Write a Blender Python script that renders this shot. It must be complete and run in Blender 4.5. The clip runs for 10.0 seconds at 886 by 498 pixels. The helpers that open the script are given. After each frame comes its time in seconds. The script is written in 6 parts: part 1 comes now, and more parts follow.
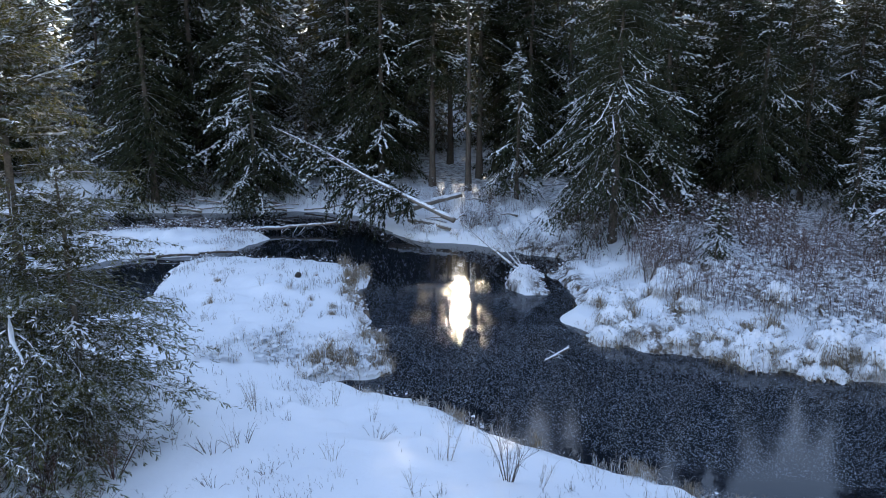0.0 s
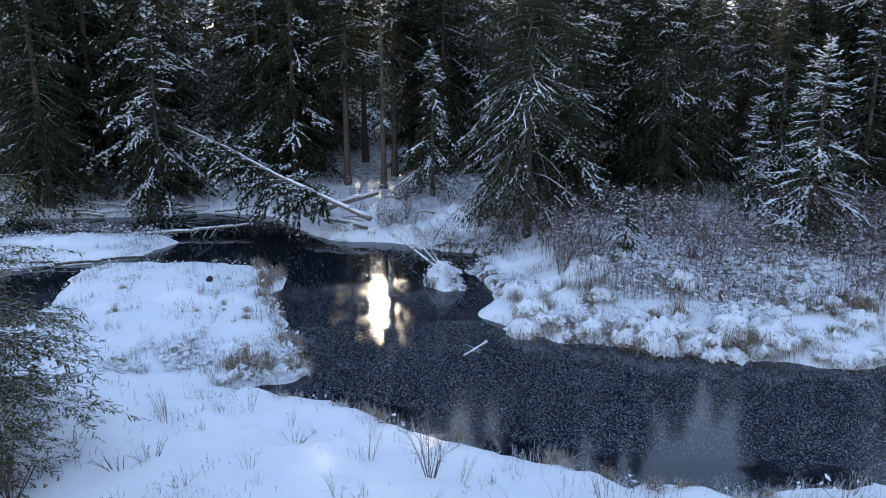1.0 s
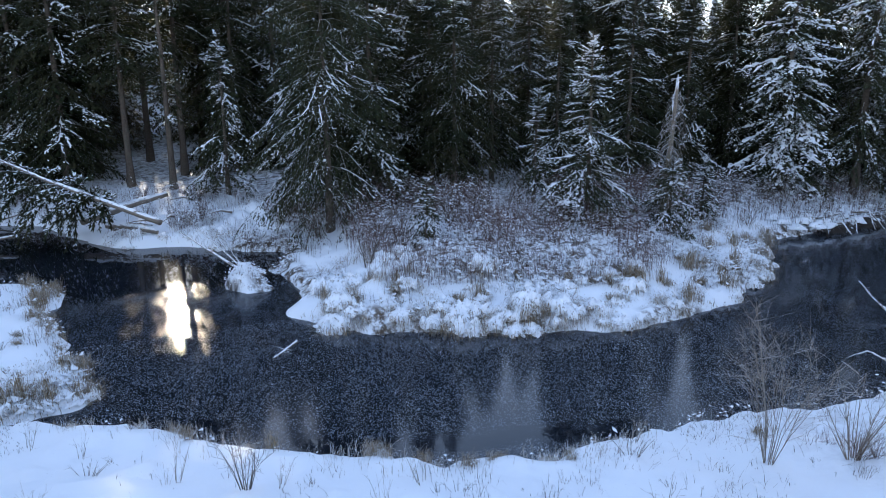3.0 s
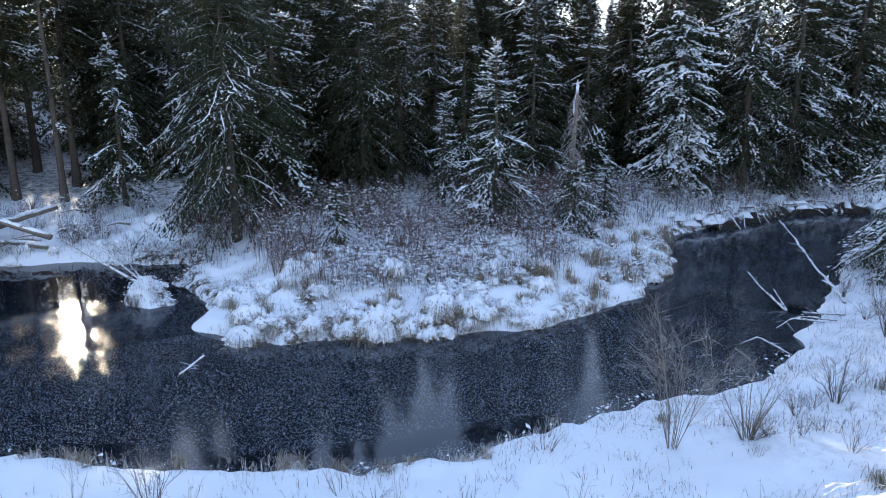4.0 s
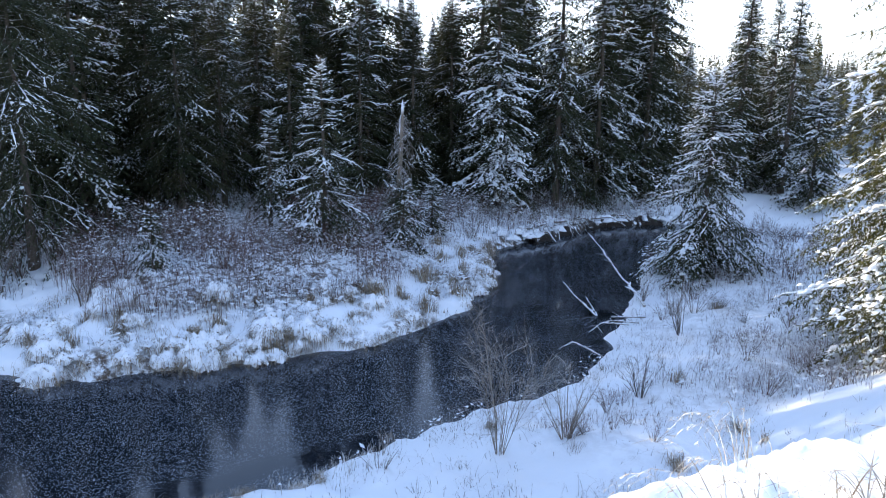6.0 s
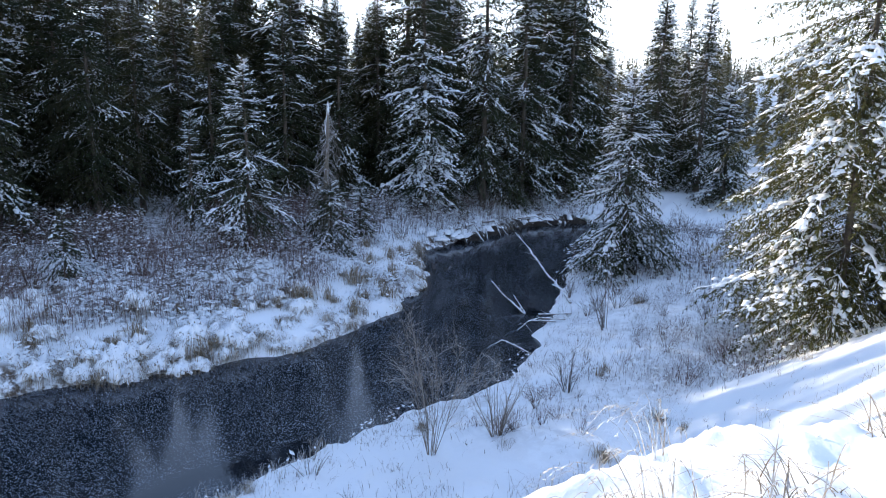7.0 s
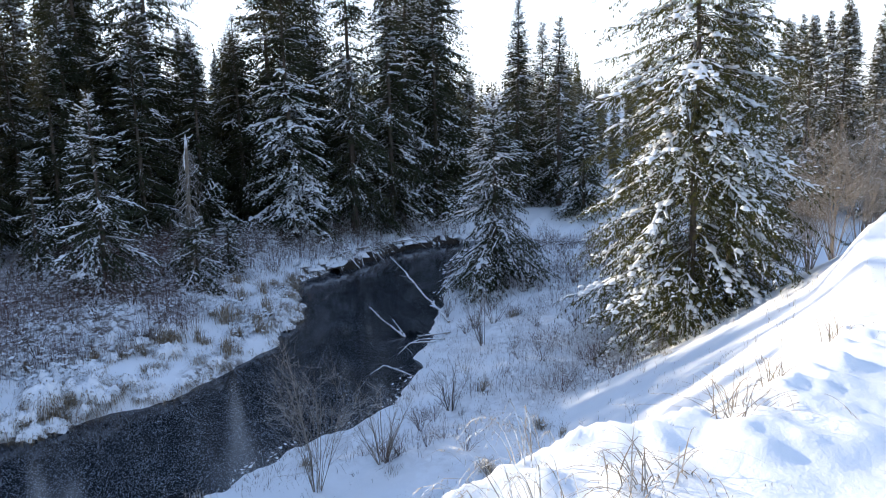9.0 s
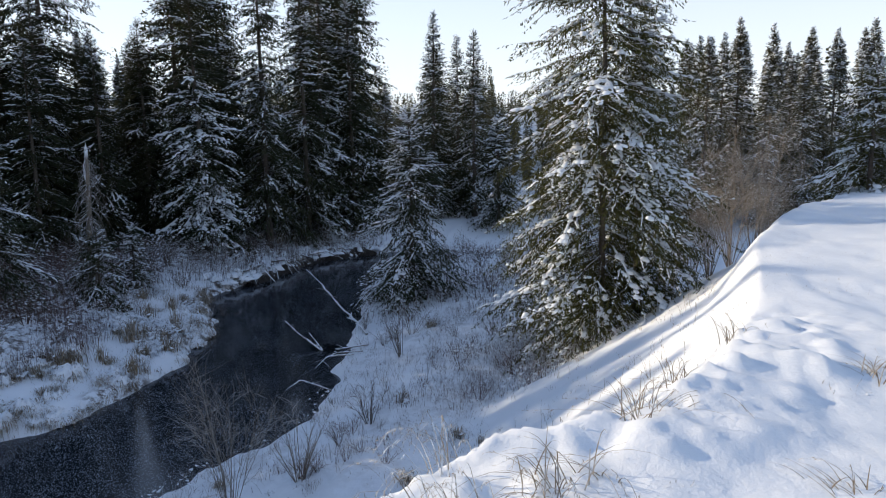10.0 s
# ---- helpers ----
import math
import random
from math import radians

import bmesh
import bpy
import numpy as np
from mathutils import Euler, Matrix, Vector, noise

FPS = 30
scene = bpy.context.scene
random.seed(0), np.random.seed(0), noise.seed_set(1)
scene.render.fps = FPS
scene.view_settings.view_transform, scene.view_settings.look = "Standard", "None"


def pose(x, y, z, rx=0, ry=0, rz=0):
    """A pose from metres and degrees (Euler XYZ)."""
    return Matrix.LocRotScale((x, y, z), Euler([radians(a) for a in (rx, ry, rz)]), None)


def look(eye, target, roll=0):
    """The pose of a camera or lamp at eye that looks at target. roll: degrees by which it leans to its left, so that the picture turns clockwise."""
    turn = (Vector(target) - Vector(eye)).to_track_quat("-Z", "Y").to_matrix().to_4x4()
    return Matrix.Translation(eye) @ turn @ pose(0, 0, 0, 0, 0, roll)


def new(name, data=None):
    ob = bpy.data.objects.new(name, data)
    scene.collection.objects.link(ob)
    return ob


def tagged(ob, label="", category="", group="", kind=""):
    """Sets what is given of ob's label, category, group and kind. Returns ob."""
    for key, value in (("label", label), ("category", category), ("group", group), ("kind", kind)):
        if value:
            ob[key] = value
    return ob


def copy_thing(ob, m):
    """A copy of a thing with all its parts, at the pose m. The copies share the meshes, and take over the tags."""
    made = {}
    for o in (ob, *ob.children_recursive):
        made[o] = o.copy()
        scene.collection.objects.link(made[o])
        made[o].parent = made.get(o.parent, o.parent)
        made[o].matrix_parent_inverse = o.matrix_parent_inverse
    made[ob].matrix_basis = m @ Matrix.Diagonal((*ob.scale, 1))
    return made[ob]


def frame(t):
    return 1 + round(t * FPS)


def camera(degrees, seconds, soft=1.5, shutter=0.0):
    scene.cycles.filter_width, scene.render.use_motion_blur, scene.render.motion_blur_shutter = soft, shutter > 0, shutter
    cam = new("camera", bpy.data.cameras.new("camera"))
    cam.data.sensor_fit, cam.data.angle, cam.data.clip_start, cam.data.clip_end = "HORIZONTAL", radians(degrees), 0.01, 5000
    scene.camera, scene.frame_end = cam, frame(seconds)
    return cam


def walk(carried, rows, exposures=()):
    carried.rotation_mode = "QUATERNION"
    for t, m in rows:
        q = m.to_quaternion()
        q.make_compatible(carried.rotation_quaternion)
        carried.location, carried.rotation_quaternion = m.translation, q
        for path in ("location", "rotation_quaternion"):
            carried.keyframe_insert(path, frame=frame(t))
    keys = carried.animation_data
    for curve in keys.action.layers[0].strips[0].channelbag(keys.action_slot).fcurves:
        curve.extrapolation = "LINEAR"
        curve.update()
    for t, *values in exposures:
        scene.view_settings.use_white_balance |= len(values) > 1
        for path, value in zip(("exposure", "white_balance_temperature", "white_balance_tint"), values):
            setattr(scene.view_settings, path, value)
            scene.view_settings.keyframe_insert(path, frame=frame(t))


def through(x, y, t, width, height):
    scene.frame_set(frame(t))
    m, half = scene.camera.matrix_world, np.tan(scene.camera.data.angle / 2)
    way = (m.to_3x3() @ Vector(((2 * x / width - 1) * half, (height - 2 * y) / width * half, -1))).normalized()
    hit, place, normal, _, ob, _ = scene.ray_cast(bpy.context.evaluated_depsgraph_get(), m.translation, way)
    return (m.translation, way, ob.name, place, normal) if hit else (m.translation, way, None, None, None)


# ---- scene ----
cam = camera(66.05, 10.0, soft=1.0)
PATH = [
    (0, pose(-0.002, 0.000, 6.500, 77.00, -0.00, 0.00)),
    (0.5, pose(0.022, 0.003, 6.491, 77.07, -0.13, -3.07)),
    (1, pose(0.052, 0.026, 6.489, 76.82, 0.03, -7.00)),
    (1.5, pose(0.072, 0.045, 6.488, 76.44, 0.65, -10.98)),
    (2, pose(0.076, 0.084, 6.499, 76.29, 0.44, -15.61)),
    (2.5, pose(0.083, 0.073, 6.507, 76.23, 0.15, -19.71)),
    (4, pose(0.169, 0.055, 6.482, 76.60, 0.29, -31.16)),
    (4.5, pose(0.186, 0.038, 6.494, 77.20, -0.02, -34.60)),
    (5, pose(0.211, 0.028, 6.478, 77.78, -0.56, -38.29)),
    (5.5, pose(0.223, 0.015, 6.489, 78.03, -0.74, -41.86)),
    (7, pose(0.245, -0.023, 6.508, 78.39, -1.23, -51.19)),
    (7.5, pose(0.270, -0.045, 6.503, 78.56, -0.40, -53.74)),
    (8, pose(0.287, -0.071, 6.500, 79.55, 0.36, -56.01)),
    (8.5, pose(0.302, -0.097, 6.494, 80.28, 1.16, -59.04)),
    (9, pose(0.319, -0.109, 6.486, 80.54, 1.18, -62.04)),
    (9.5, pose(0.322, -0.116, 6.483, 81.09, 0.76, -65.55)),
    (10, pose(0.316, -0.127, 6.486, 81.37, 0.71, -68.96)),
]
walk(cam, PATH, [(0.0, 1.3, 5950, 10), (2.5, 1.4, 5900, 10), (5.0, 1.5, 5800, 10), (7.5, 1.17, 5700, 10), (8.7, 0.95, 5750, 10), (9.5, 0.65, 5850, 10), (10.0, 0.25, 5900, 10)])

# ---- world and sun ----
SUN_AZ, SUN_EL = 1.4, 17.75          # degrees from +y towards +x, above the horizon
world = bpy.data.worlds.new("winter_sky")
scene.world = world
world.use_nodes = True
wn = world.node_tree.nodes
wn.clear()
sky = wn.new("ShaderNodeTexSky")
sky.sky_type = "NISHITA"
sky.sun_disc = False
sky.sun_elevation = radians(SUN_EL)
sky.sun_rotation = radians(SUN_AZ)
sky.air_density, sky.dust_density, sky.ozone_density = 1.0, 0.4, 2.6
bgn = wn.new("ShaderNodeBackground")
bgn.inputs[1].default_value = 0.15
won = wn.new("ShaderNodeOutputWorld")
veil = wn.new("ShaderNodeMix")           # thin high cloud
veil.data_type = "RGBA"
veil.inputs[7].default_value = (6.6, 6.45, 6.2, 1)
where = wn.new("ShaderNodeTexCoord")
split = wn.new("ShaderNodeSeparateXYZ")
thin = wn.new("ShaderNodeMapRange")      # thick at the horizon, thin overhead
for key, v in (("From Min", 0.0), ("From Max", 0.5), ("To Min", 0.92), ("To Max", 0.11)):
    thin.inputs[key].default_value = v
world.node_tree.links.new(where.outputs["Generated"], split.inputs[0])
world.node_tree.links.new(split.outputs["Z"], thin.inputs["Value"])
world.node_tree.links.new(thin.outputs["Result"], veil.inputs[0])
world.node_tree.links.new(sky.outputs[0], veil.inputs[6])
world.node_tree.links.new(veil.outputs[2], bgn.inputs[0])
world.node_tree.links.new(bgn.outputs[0], won.inputs[0])

sun_lamp = bpy.data.lights.new("sun", "SUN")
sun_lamp.energy, sun_lamp.angle, sun_lamp.color = 4.0, radians(0.53), (1.0, 0.80, 0.54)
sun_dir = Vector((math.sin(radians(SUN_AZ)) * math.cos(radians(SUN_EL)),
                  math.cos(radians(SUN_AZ)) * math.cos(radians(SUN_EL)), math.sin(radians(SUN_EL))))
sun_ob = new("sun", sun_lamp)
sun_ob.matrix_world = look(sun_dir * 200, (0, 0, 0))


# ---- materials ----
class Nodes:
    """A material with a Principled shader, and short calls for its nodes."""

    def __init__(self, name):
        self.mat = bpy.data.materials.new(name)
        self.mat.use_nodes = True
        self.tree = self.mat.node_tree
        self.bsdf = self.tree.nodes["Principled BSDF"]
        self.out = self.tree.nodes["Material Output"]
        self.pos = self.tree.nodes.new("ShaderNodeNewGeometry")

    def add(self, kind, **settings):
        n = self.tree.nodes.new(kind)
        for k, v in settings.items():
            n.inputs[k.replace("_", " ")].default_value = v
        return n

    def link(self, a, b):
        self.tree.links.new(a, b)

    def noise(self, scale, detail=4, rough=0.55, vec=None):
        n = self.add("ShaderNodeTexNoise", Scale=scale, Detail=detail, Roughness=rough)
        self.link(vec or self.pos.outputs["Position"], n.inputs["Vector"])
        return n.outputs["Fac"]

    def ramp(self, fac, lo, hi, a=0.0, b=1.0):
        n = self.tree.nodes.new("ShaderNodeMapRange")
        n.interpolation_type = "SMOOTHSTEP"
        self.link(fac, n.inputs["Value"])
        for k, v in (("From Min", lo), ("From Max", hi), ("To Min", a), ("To Max", b)):
            n.inputs[k].default_value = v
        return n.outputs["Result"]

    def math(self, op, a, b):
        n = self.tree.nodes.new("ShaderNodeMath")
        n.operation = op
        for i, v in enumerate((a, b)):
            if isinstance(v, (int, float)):
                n.inputs[i].default_value = v
            else:
                self.link(v, n.inputs[i])
        return n.outputs[0]

    def mix(self, fac, a, b):
        n = self.tree.nodes.new("ShaderNodeMix")
        n.data_type = "RGBA"
        if isinstance(fac, (int, float)):
            n.inputs[0].default_value = fac
        else:
            self.link(fac, n.inputs[0])
        for i, v in ((6, a), (7, b)):
            if isinstance(v, tuple):
                n.inputs[i].default_value = (*v, 1)
            else:
                self.link(v, n.inputs[i])
        return n.outputs[2]

    def bump(self, height, strength, dist):
        n = self.add("ShaderNodeBump", Strength=strength, Distance=dist)
        self.link(height, n.inputs["Height"])
        self.link(n.outputs[0], self.bsdf.inputs["Normal"])

    def set(self, color=None, rough=None, **more):
        for key, v in (("Base Color", color), ("Roughness", rough), *more.items()):
            key = key.replace("_", " ")
            if v is None:
                continue
            if isinstance(v, tuple):
                self.bsdf.inputs[key].default_value = (*v, 1)
            elif isinstance(v, (int, float)):
                self.bsdf.inputs[key].default_value = v
            else:
                self.link(v, self.bsdf.inputs[key])
        return self.mat

    def upward(self):
        """How far the surface faces up, from -1 to 1."""
        n = self.tree.nodes.new("ShaderNodeSeparateXYZ")
        self.link(self.pos.outputs["Normal"], n.inputs[0])
        return n.outputs["Z"]


SNOW = (0.86, 0.88, 0.91)


def snow_ground_material():
    m = Nodes("snow_ground")
    big, fine = m.noise(0.5, 3), m.noise(9.0, 6, 0.65)
    grain = m.noise(70.0, 2)
    tint = m.mix(m.ramp(big, 0.3, 0.7), (0.80, 0.83, 0.87), SNOW)
    # needles, bark and leaf litter that lie on the snow
    litter = m.math("MULTIPLY", m.ramp(m.noise(26.0, 3, 0.7), 0.66, 0.74), m.ramp(m.noise(0.9, 3), 0.5, 0.66))
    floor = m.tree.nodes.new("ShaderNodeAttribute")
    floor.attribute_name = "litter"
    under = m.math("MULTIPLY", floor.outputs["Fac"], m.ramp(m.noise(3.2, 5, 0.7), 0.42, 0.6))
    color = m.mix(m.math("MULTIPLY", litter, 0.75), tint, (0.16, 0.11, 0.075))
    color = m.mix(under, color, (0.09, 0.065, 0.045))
    soil = m.math("MULTIPLY", m.ramp(m.upward(), 0.50, 0.36), m.ramp(m.noise(2.4, 4, 0.7), 0.38, 0.52))
    color = m.mix(soil, color, (0.05, 0.04, 0.03))
    m.bump(m.math("ADD", m.math("MULTIPLY", fine, 0.9), m.math("MULTIPLY", grain, 0.05)), 0.4, 0.035)
    return m.set(color, 0.75, Subsurface_Weight=0.0, Specular_IOR_Level=0.25)


def snow_material():
    m = Nodes("snow_load")
    m.bump(m.noise(22.0, 5, 0.65), 0.35, 0.02)
    return m.set(m.mix(m.ramp(m.noise(6.0, 3), 0.3, 0.7), (0.78, 0.81, 0.85), SNOW), 0.8, Specular_IOR_Level=0.2)


def needle_material(name, dark, light, dust, low=0.1, high=0.7, through=0.25):
    m = Nodes(name)
    rnd = m.pos.outputs["Random Per Island"]
    color = m.mix(rnd, dark, light)
    color = m.mix(m.ramp(m.noise(1.1, 3), 0.35, 0.7, 0.0, 0.5), color, (0.07, 0.055, 0.03))
    frost = m.math("MULTIPLY", m.ramp(m.noise(14.0, 4, 0.7), 0.66 - dust * 0.28, 0.80 - dust * 0.28), m.ramp(m.upward(), low, high, 0.0, dust))
    color = m.mix(frost, color, (0.78, 0.81, 0.85))
    diff = m.tree.nodes.new("ShaderNodeBsdfTranslucent")
    m.link(m.mix(0.5, color, (0.16, 0.15, 0.03)), diff.inputs[0])
    mixer = m.tree.nodes.new("ShaderNodeMixShader")
    mixer.inputs[0].default_value = through
    m.set(color, 0.7, Specular_IOR_Level=0.12)
    m.link(m.bsdf.outputs[0], mixer.inputs[1])
    m.link(diff.outputs[0], mixer.inputs[2])
    m.link(mixer.outputs[0], m.out.inputs["Surface"])
    return m.mat


def bark_material(name, dark, light, snow_from=0.35, snow_to=0.7, snow_amount=0.9, grain=18.0):
    """Bark or twig with snow caught on its upper side."""
    m = Nodes(name)
    n1, n2 = m.noise(grain, 5, 0.7), m.noise(2.2, 3)
    color = m.mix(m.ramp(n1, 0.3, 0.7), dark, light)
    color = m.mix(m.ramp(n2, 0.45, 0.7, 0.0, 0.45), color, (0.10, 0.10, 0.075))
    top = m.math("MULTIPLY", m.ramp(m.upward(), snow_from, snow_to, 0.0, snow_amount), m.ramp(m.noise(5.0, 4, 0.7), 0.36, 0.5))
    m.bump(n1, 0.7, 0.02)
    return m.set(m.mix(top, color, SNOW), 0.85, Specular_IOR_Level=0.2)


def grass_material(name, dark, light, frost):
    m = Nodes(name)
    rnd = m.pos.outputs["Random Per Island"]
    color = m.mix(rnd, dark, light)
    white = m.math("MULTIPLY", m.ramp(m.noise(12.0, 3, 0.6), 0.45, 0.62), frost)
    return m.set(m.mix(white, color, (0.80, 0.83, 0.86)), 0.75, Specular_IOR_Level=0.2)


def ice_material():
    """Dark thin ice and open water, with frost flowers where the attribute says that it is frozen."""
    m = Nodes("dark_river_ice")
    flat = m.add("ShaderNodeMapping")
    flat.inputs["Scale"].default_value = (1, 1, 0)
    m.link(m.pos.outputs["Position"], flat.inputs["Vector"])
    p = flat.outputs[0]
    frozen = m.tree.nodes.new("ShaderNodeAttribute")
    frozen.attribute_name = "frost"
    dens = m.noise(0.5, 4, 0.6, p)
    specks = None
    for scale, size in ((30.0, 0.20), (47.0, 0.22)):
        cell = m.add("ShaderNodeTexVoronoi", Scale=scale, Randomness=1.0)
        m.link(p, cell.inputs["Vector"])
        sep = m.tree.nodes.new("ShaderNodeSeparateColor")
        m.link(cell.outputs["Color"], sep.inputs[0])
        pick = m.math("MULTIPLY", sep.outputs[0], m.ramp(dens, 0.2, 0.8, 0.8, 1.1))
        rim = m.math("MULTIPLY", m.ramp(pick, 0.35, 0.9), size * 1.6)
        dot = m.math("LESS_THAN", cell.outputs["Distance"], rim)
        specks = dot if specks is None else m.math("MAXIMUM", specks, dot)
    specks = m.math("MULTIPLY", specks, frozen.outputs["Fac"])
    haze = m.math("MULTIPLY", frozen.outputs["Fac"], m.ramp(m.noise(1.3, 5, 0.7, p), 0.4, 0.75, 0.0, 0.03))
    color = m.mix(haze, (0.009, 0.012, 0.018), (0.45, 0.55, 0.68))
    color = m.mix(m.math("MULTIPLY", specks, 0.45), color, (0.62, 0.68, 0.78))
    rough = m.math("ADD", m.math("MULTIPLY", frozen.outputs["Fac"], 0.075), 0.022)
    rough = m.math("MAXIMUM", rough, m.math("MULTIPLY", specks, 0.8))
    m.bump(m.noise(1.6, 3, 0.5, p), 0.06, 0.05)
    return m.set(color, rough, IOR=1.31)


def torn_snow_material():
    """Snow over sedge, with holes through which the dark stems show."""
    m = Nodes("torn_snow")
    hole = m.math("MULTIPLY", m.ramp(m.noise(9.0, 5, 0.75), 0.56, 0.64), m.ramp(m.noise(1.7, 3), 0.35, 0.6, 0.25, 1.0))
    stems = m.mix(m.noise(60.0, 2), (0.035, 0.026, 0.018), (0.17, 0.125, 0.08))
    m.bump(m.noise(20.0, 5, 0.65), 0.5, 0.03)
    return m.set(m.mix(hole, SNOW, stems), 0.8, Specular_IOR_Level=0.2)


def frost_material():
    """Hoar crystals that let half of the light through."""
    m = Nodes("frost_crystals")
    return m.set(m.mix(m.noise(8.0, 2), (0.36, 0.39, 0.45), (0.60, 0.63, 0.69)), 0.6, Transmission_Weight=0.25)


def dark_earth_material():
    m = Nodes("dark_earth")
    n1 = m.noise(12.0, 5, 0.7)
    m.bump(n1, 0.8, 0.04)
    return m.set(m.mix(m.ramp(n1, 0.3, 0.7), (0.012, 0.009, 0.007), (0.05, 0.038, 0.028)), 0.9)


M_GROUND = snow_ground_material()
M_SNOW = snow_material()
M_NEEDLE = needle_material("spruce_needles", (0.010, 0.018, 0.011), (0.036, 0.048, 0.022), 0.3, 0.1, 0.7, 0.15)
M_NEEDLE_FAR = needle_material("forest_needles", (0.008, 0.015, 0.009), (0.028, 0.038, 0.018), 0.14, 0.1, 0.7, 0.15)
# frost on far trees, plus a paler base that paints in the sun on them
M_NEEDLE_FROST_LIT = needle_material("sunlit_frosted_forest_needles", (0.028, 0.034, 0.018), (0.11, 0.10, 0.045), 0.62, -0.2, 0.4)
# lit copy of the spruce needles: sunshine put into a lighter, yellower colour
M_NEEDLE_LIT = needle_material("sunlit_needles", (0.024, 0.036, 0.014), (0.135, 0.13, 0.045), 0.25, 0.0, 0.6, 0.28)
# frosted olive needles, yellowed and brightened to stand in for sun on the boughs
M_NEEDLE_OLIVE_LIT = needle_material("sunlit_olive_needles", (0.016, 0.024, 0.011), (0.13, 0.125, 0.045), 0.65, -0.2, 0.5, 0.5)
M_BARK = bark_material("spruce_bark", (0.045, 0.034, 0.027), (0.13, 0.105, 0.085), 0.55, 0.8)
M_LOG = bark_material("weathered_log", (0.12, 0.095, 0.075), (0.30, 0.26, 0.22), 0.3, 0.6)
M_TWIG = bark_material("shrub_twigs", (0.065, 0.042, 0.034), (0.17, 0.115, 0.09), 0.35, 0.8, 0.5, 30.0)
M_TWIG_RED = bark_material("red_brown_twigs", (0.075, 0.040, 0.033), (0.17, 0.095, 0.08), 0.5, 0.9, 0.3, 30.0)
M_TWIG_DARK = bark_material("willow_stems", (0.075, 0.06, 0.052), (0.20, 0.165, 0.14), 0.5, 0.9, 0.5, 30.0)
# lighter copy of the willow stems with sunshine in its tan; also for pale weeds
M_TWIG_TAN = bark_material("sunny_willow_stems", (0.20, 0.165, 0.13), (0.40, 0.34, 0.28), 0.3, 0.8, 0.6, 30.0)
M_TWIG_ICE = bark_material("frosted_branches", (0.14, 0.12, 0.10), (0.30, 0.27, 0.24), -0.2, 0.4, 0.9, 30.0)
M_SNAG = bark_material("snag_branches", (0.085, 0.07, 0.06), (0.22, 0.19, 0.16), 0.1, 0.7, 0.7, 30.0)
M_GRASS = grass_material("dry_sedge", (0.10, 0.07, 0.038), (0.36, 0.27, 0.16), 0.3)
M_GRASS_FROST = grass_material("frosted_stalks", (0.24, 0.19, 0.14), (0.56, 0.50, 0.42), 0.9)
M_GRASS_CREST = grass_material("crest_grass", (0.14, 0.10, 0.065), (0.42, 0.34, 0.24), 0.35)
M_WATER = ice_material()
M_EARTH = dark_earth_material()
M_FROST = frost_material()
M_SNOW_TORN = torn_snow_material()


# ---- mesh helpers ----
rng = np.random.default_rng(7)


class Geo:
    """Vertices and triangles or quads, gathered as arrays, that become one mesh."""

    def __init__(self):
        self.v, self.f, self.n = [], [], 0

    def add(self, verts, faces):
        verts = np.asarray(verts, float).reshape(-1, 3)
        self.v.append(verts)
        self.f.extend((np.asarray(faces, int) + self.n).tolist())
        self.n += len(verts)
        return self

    def mesh(self, name, material, smooth=True):
        me = bpy.data.meshes.new(name)
        me.from_pydata(np.concatenate(self.v), [], self.f)
        if smooth:
            me.polygons.foreach_set("use_smooth", np.ones(len(self.f), bool))
        me.materials.append(material)
        me.update()
        return me


def part(name, geo, material, parent, label="", smooth=True):
    ob = new(name, geo.mesh(name, material, smooth))
    ob.parent = parent
    if label:
        ob["label"] = label
    return ob


def thing(name, label, category, m=None, group="", kind=""):
    ob = new(name)
    ob.empty_display_size = 0.2
    if m is not None:
        ob.matrix_basis = m
    return tagged(ob, label, category, group, kind)


def unit(v):
    return v / (np.linalg.norm(v, axis=-1, keepdims=True) + 1e-9)


def tubes(geo, paths, radii, sides=3):
    """n tapered tubes along paths (n, k, 3) with radii (n, k)."""
    paths, radii = np.asarray(paths, float), np.asarray(radii, float)
    n, k, _ = paths.shape
    ahead = unit(np.gradient(paths, axis=1))
    ref = np.where(np.abs(ahead[..., 2:]) > 0.9, [1.0, 0, 0], [0, 0, 1.0])
    right = unit(np.cross(ahead, ref))
    up = np.cross(right, ahead)
    a = np.arange(sides) * 2 * np.pi / sides + np.pi / 2
    ring = np.cos(a)[:, None] * right[:, :, None] + np.sin(a)[:, None] * up[:, :, None]
    verts = paths[:, :, None] + ring * radii[:, :, None, None]
    i = np.arange(n)[:, None, None] * k * sides + np.arange(k - 1)[None, :, None] * sides
    s, s2 = np.arange(sides), (np.arange(sides) + 1) % sides
    quads = np.stack([i + s, i + s2, i + s2 + sides, i + s + sides], -1).reshape(-1, 4)
    return geo.add(verts, quads)


def capped_tube(geo, path, radii, sides=10):
    """One round tube with closed, slightly domed ends."""
    path, radii = np.asarray(path, float), np.asarray(radii, float)
    d0, d1 = unit(path[0] - path[1]), unit(path[-1] - path[-2])
    path = np.vstack([path[0] + d0 * radii[0] * 0.15, path, path[-1] + d1 * radii[-1] * 0.15])
    radii = np.r_[0.002, radii, 0.002]
    return tubes(geo, path[None], radii[None], sides)


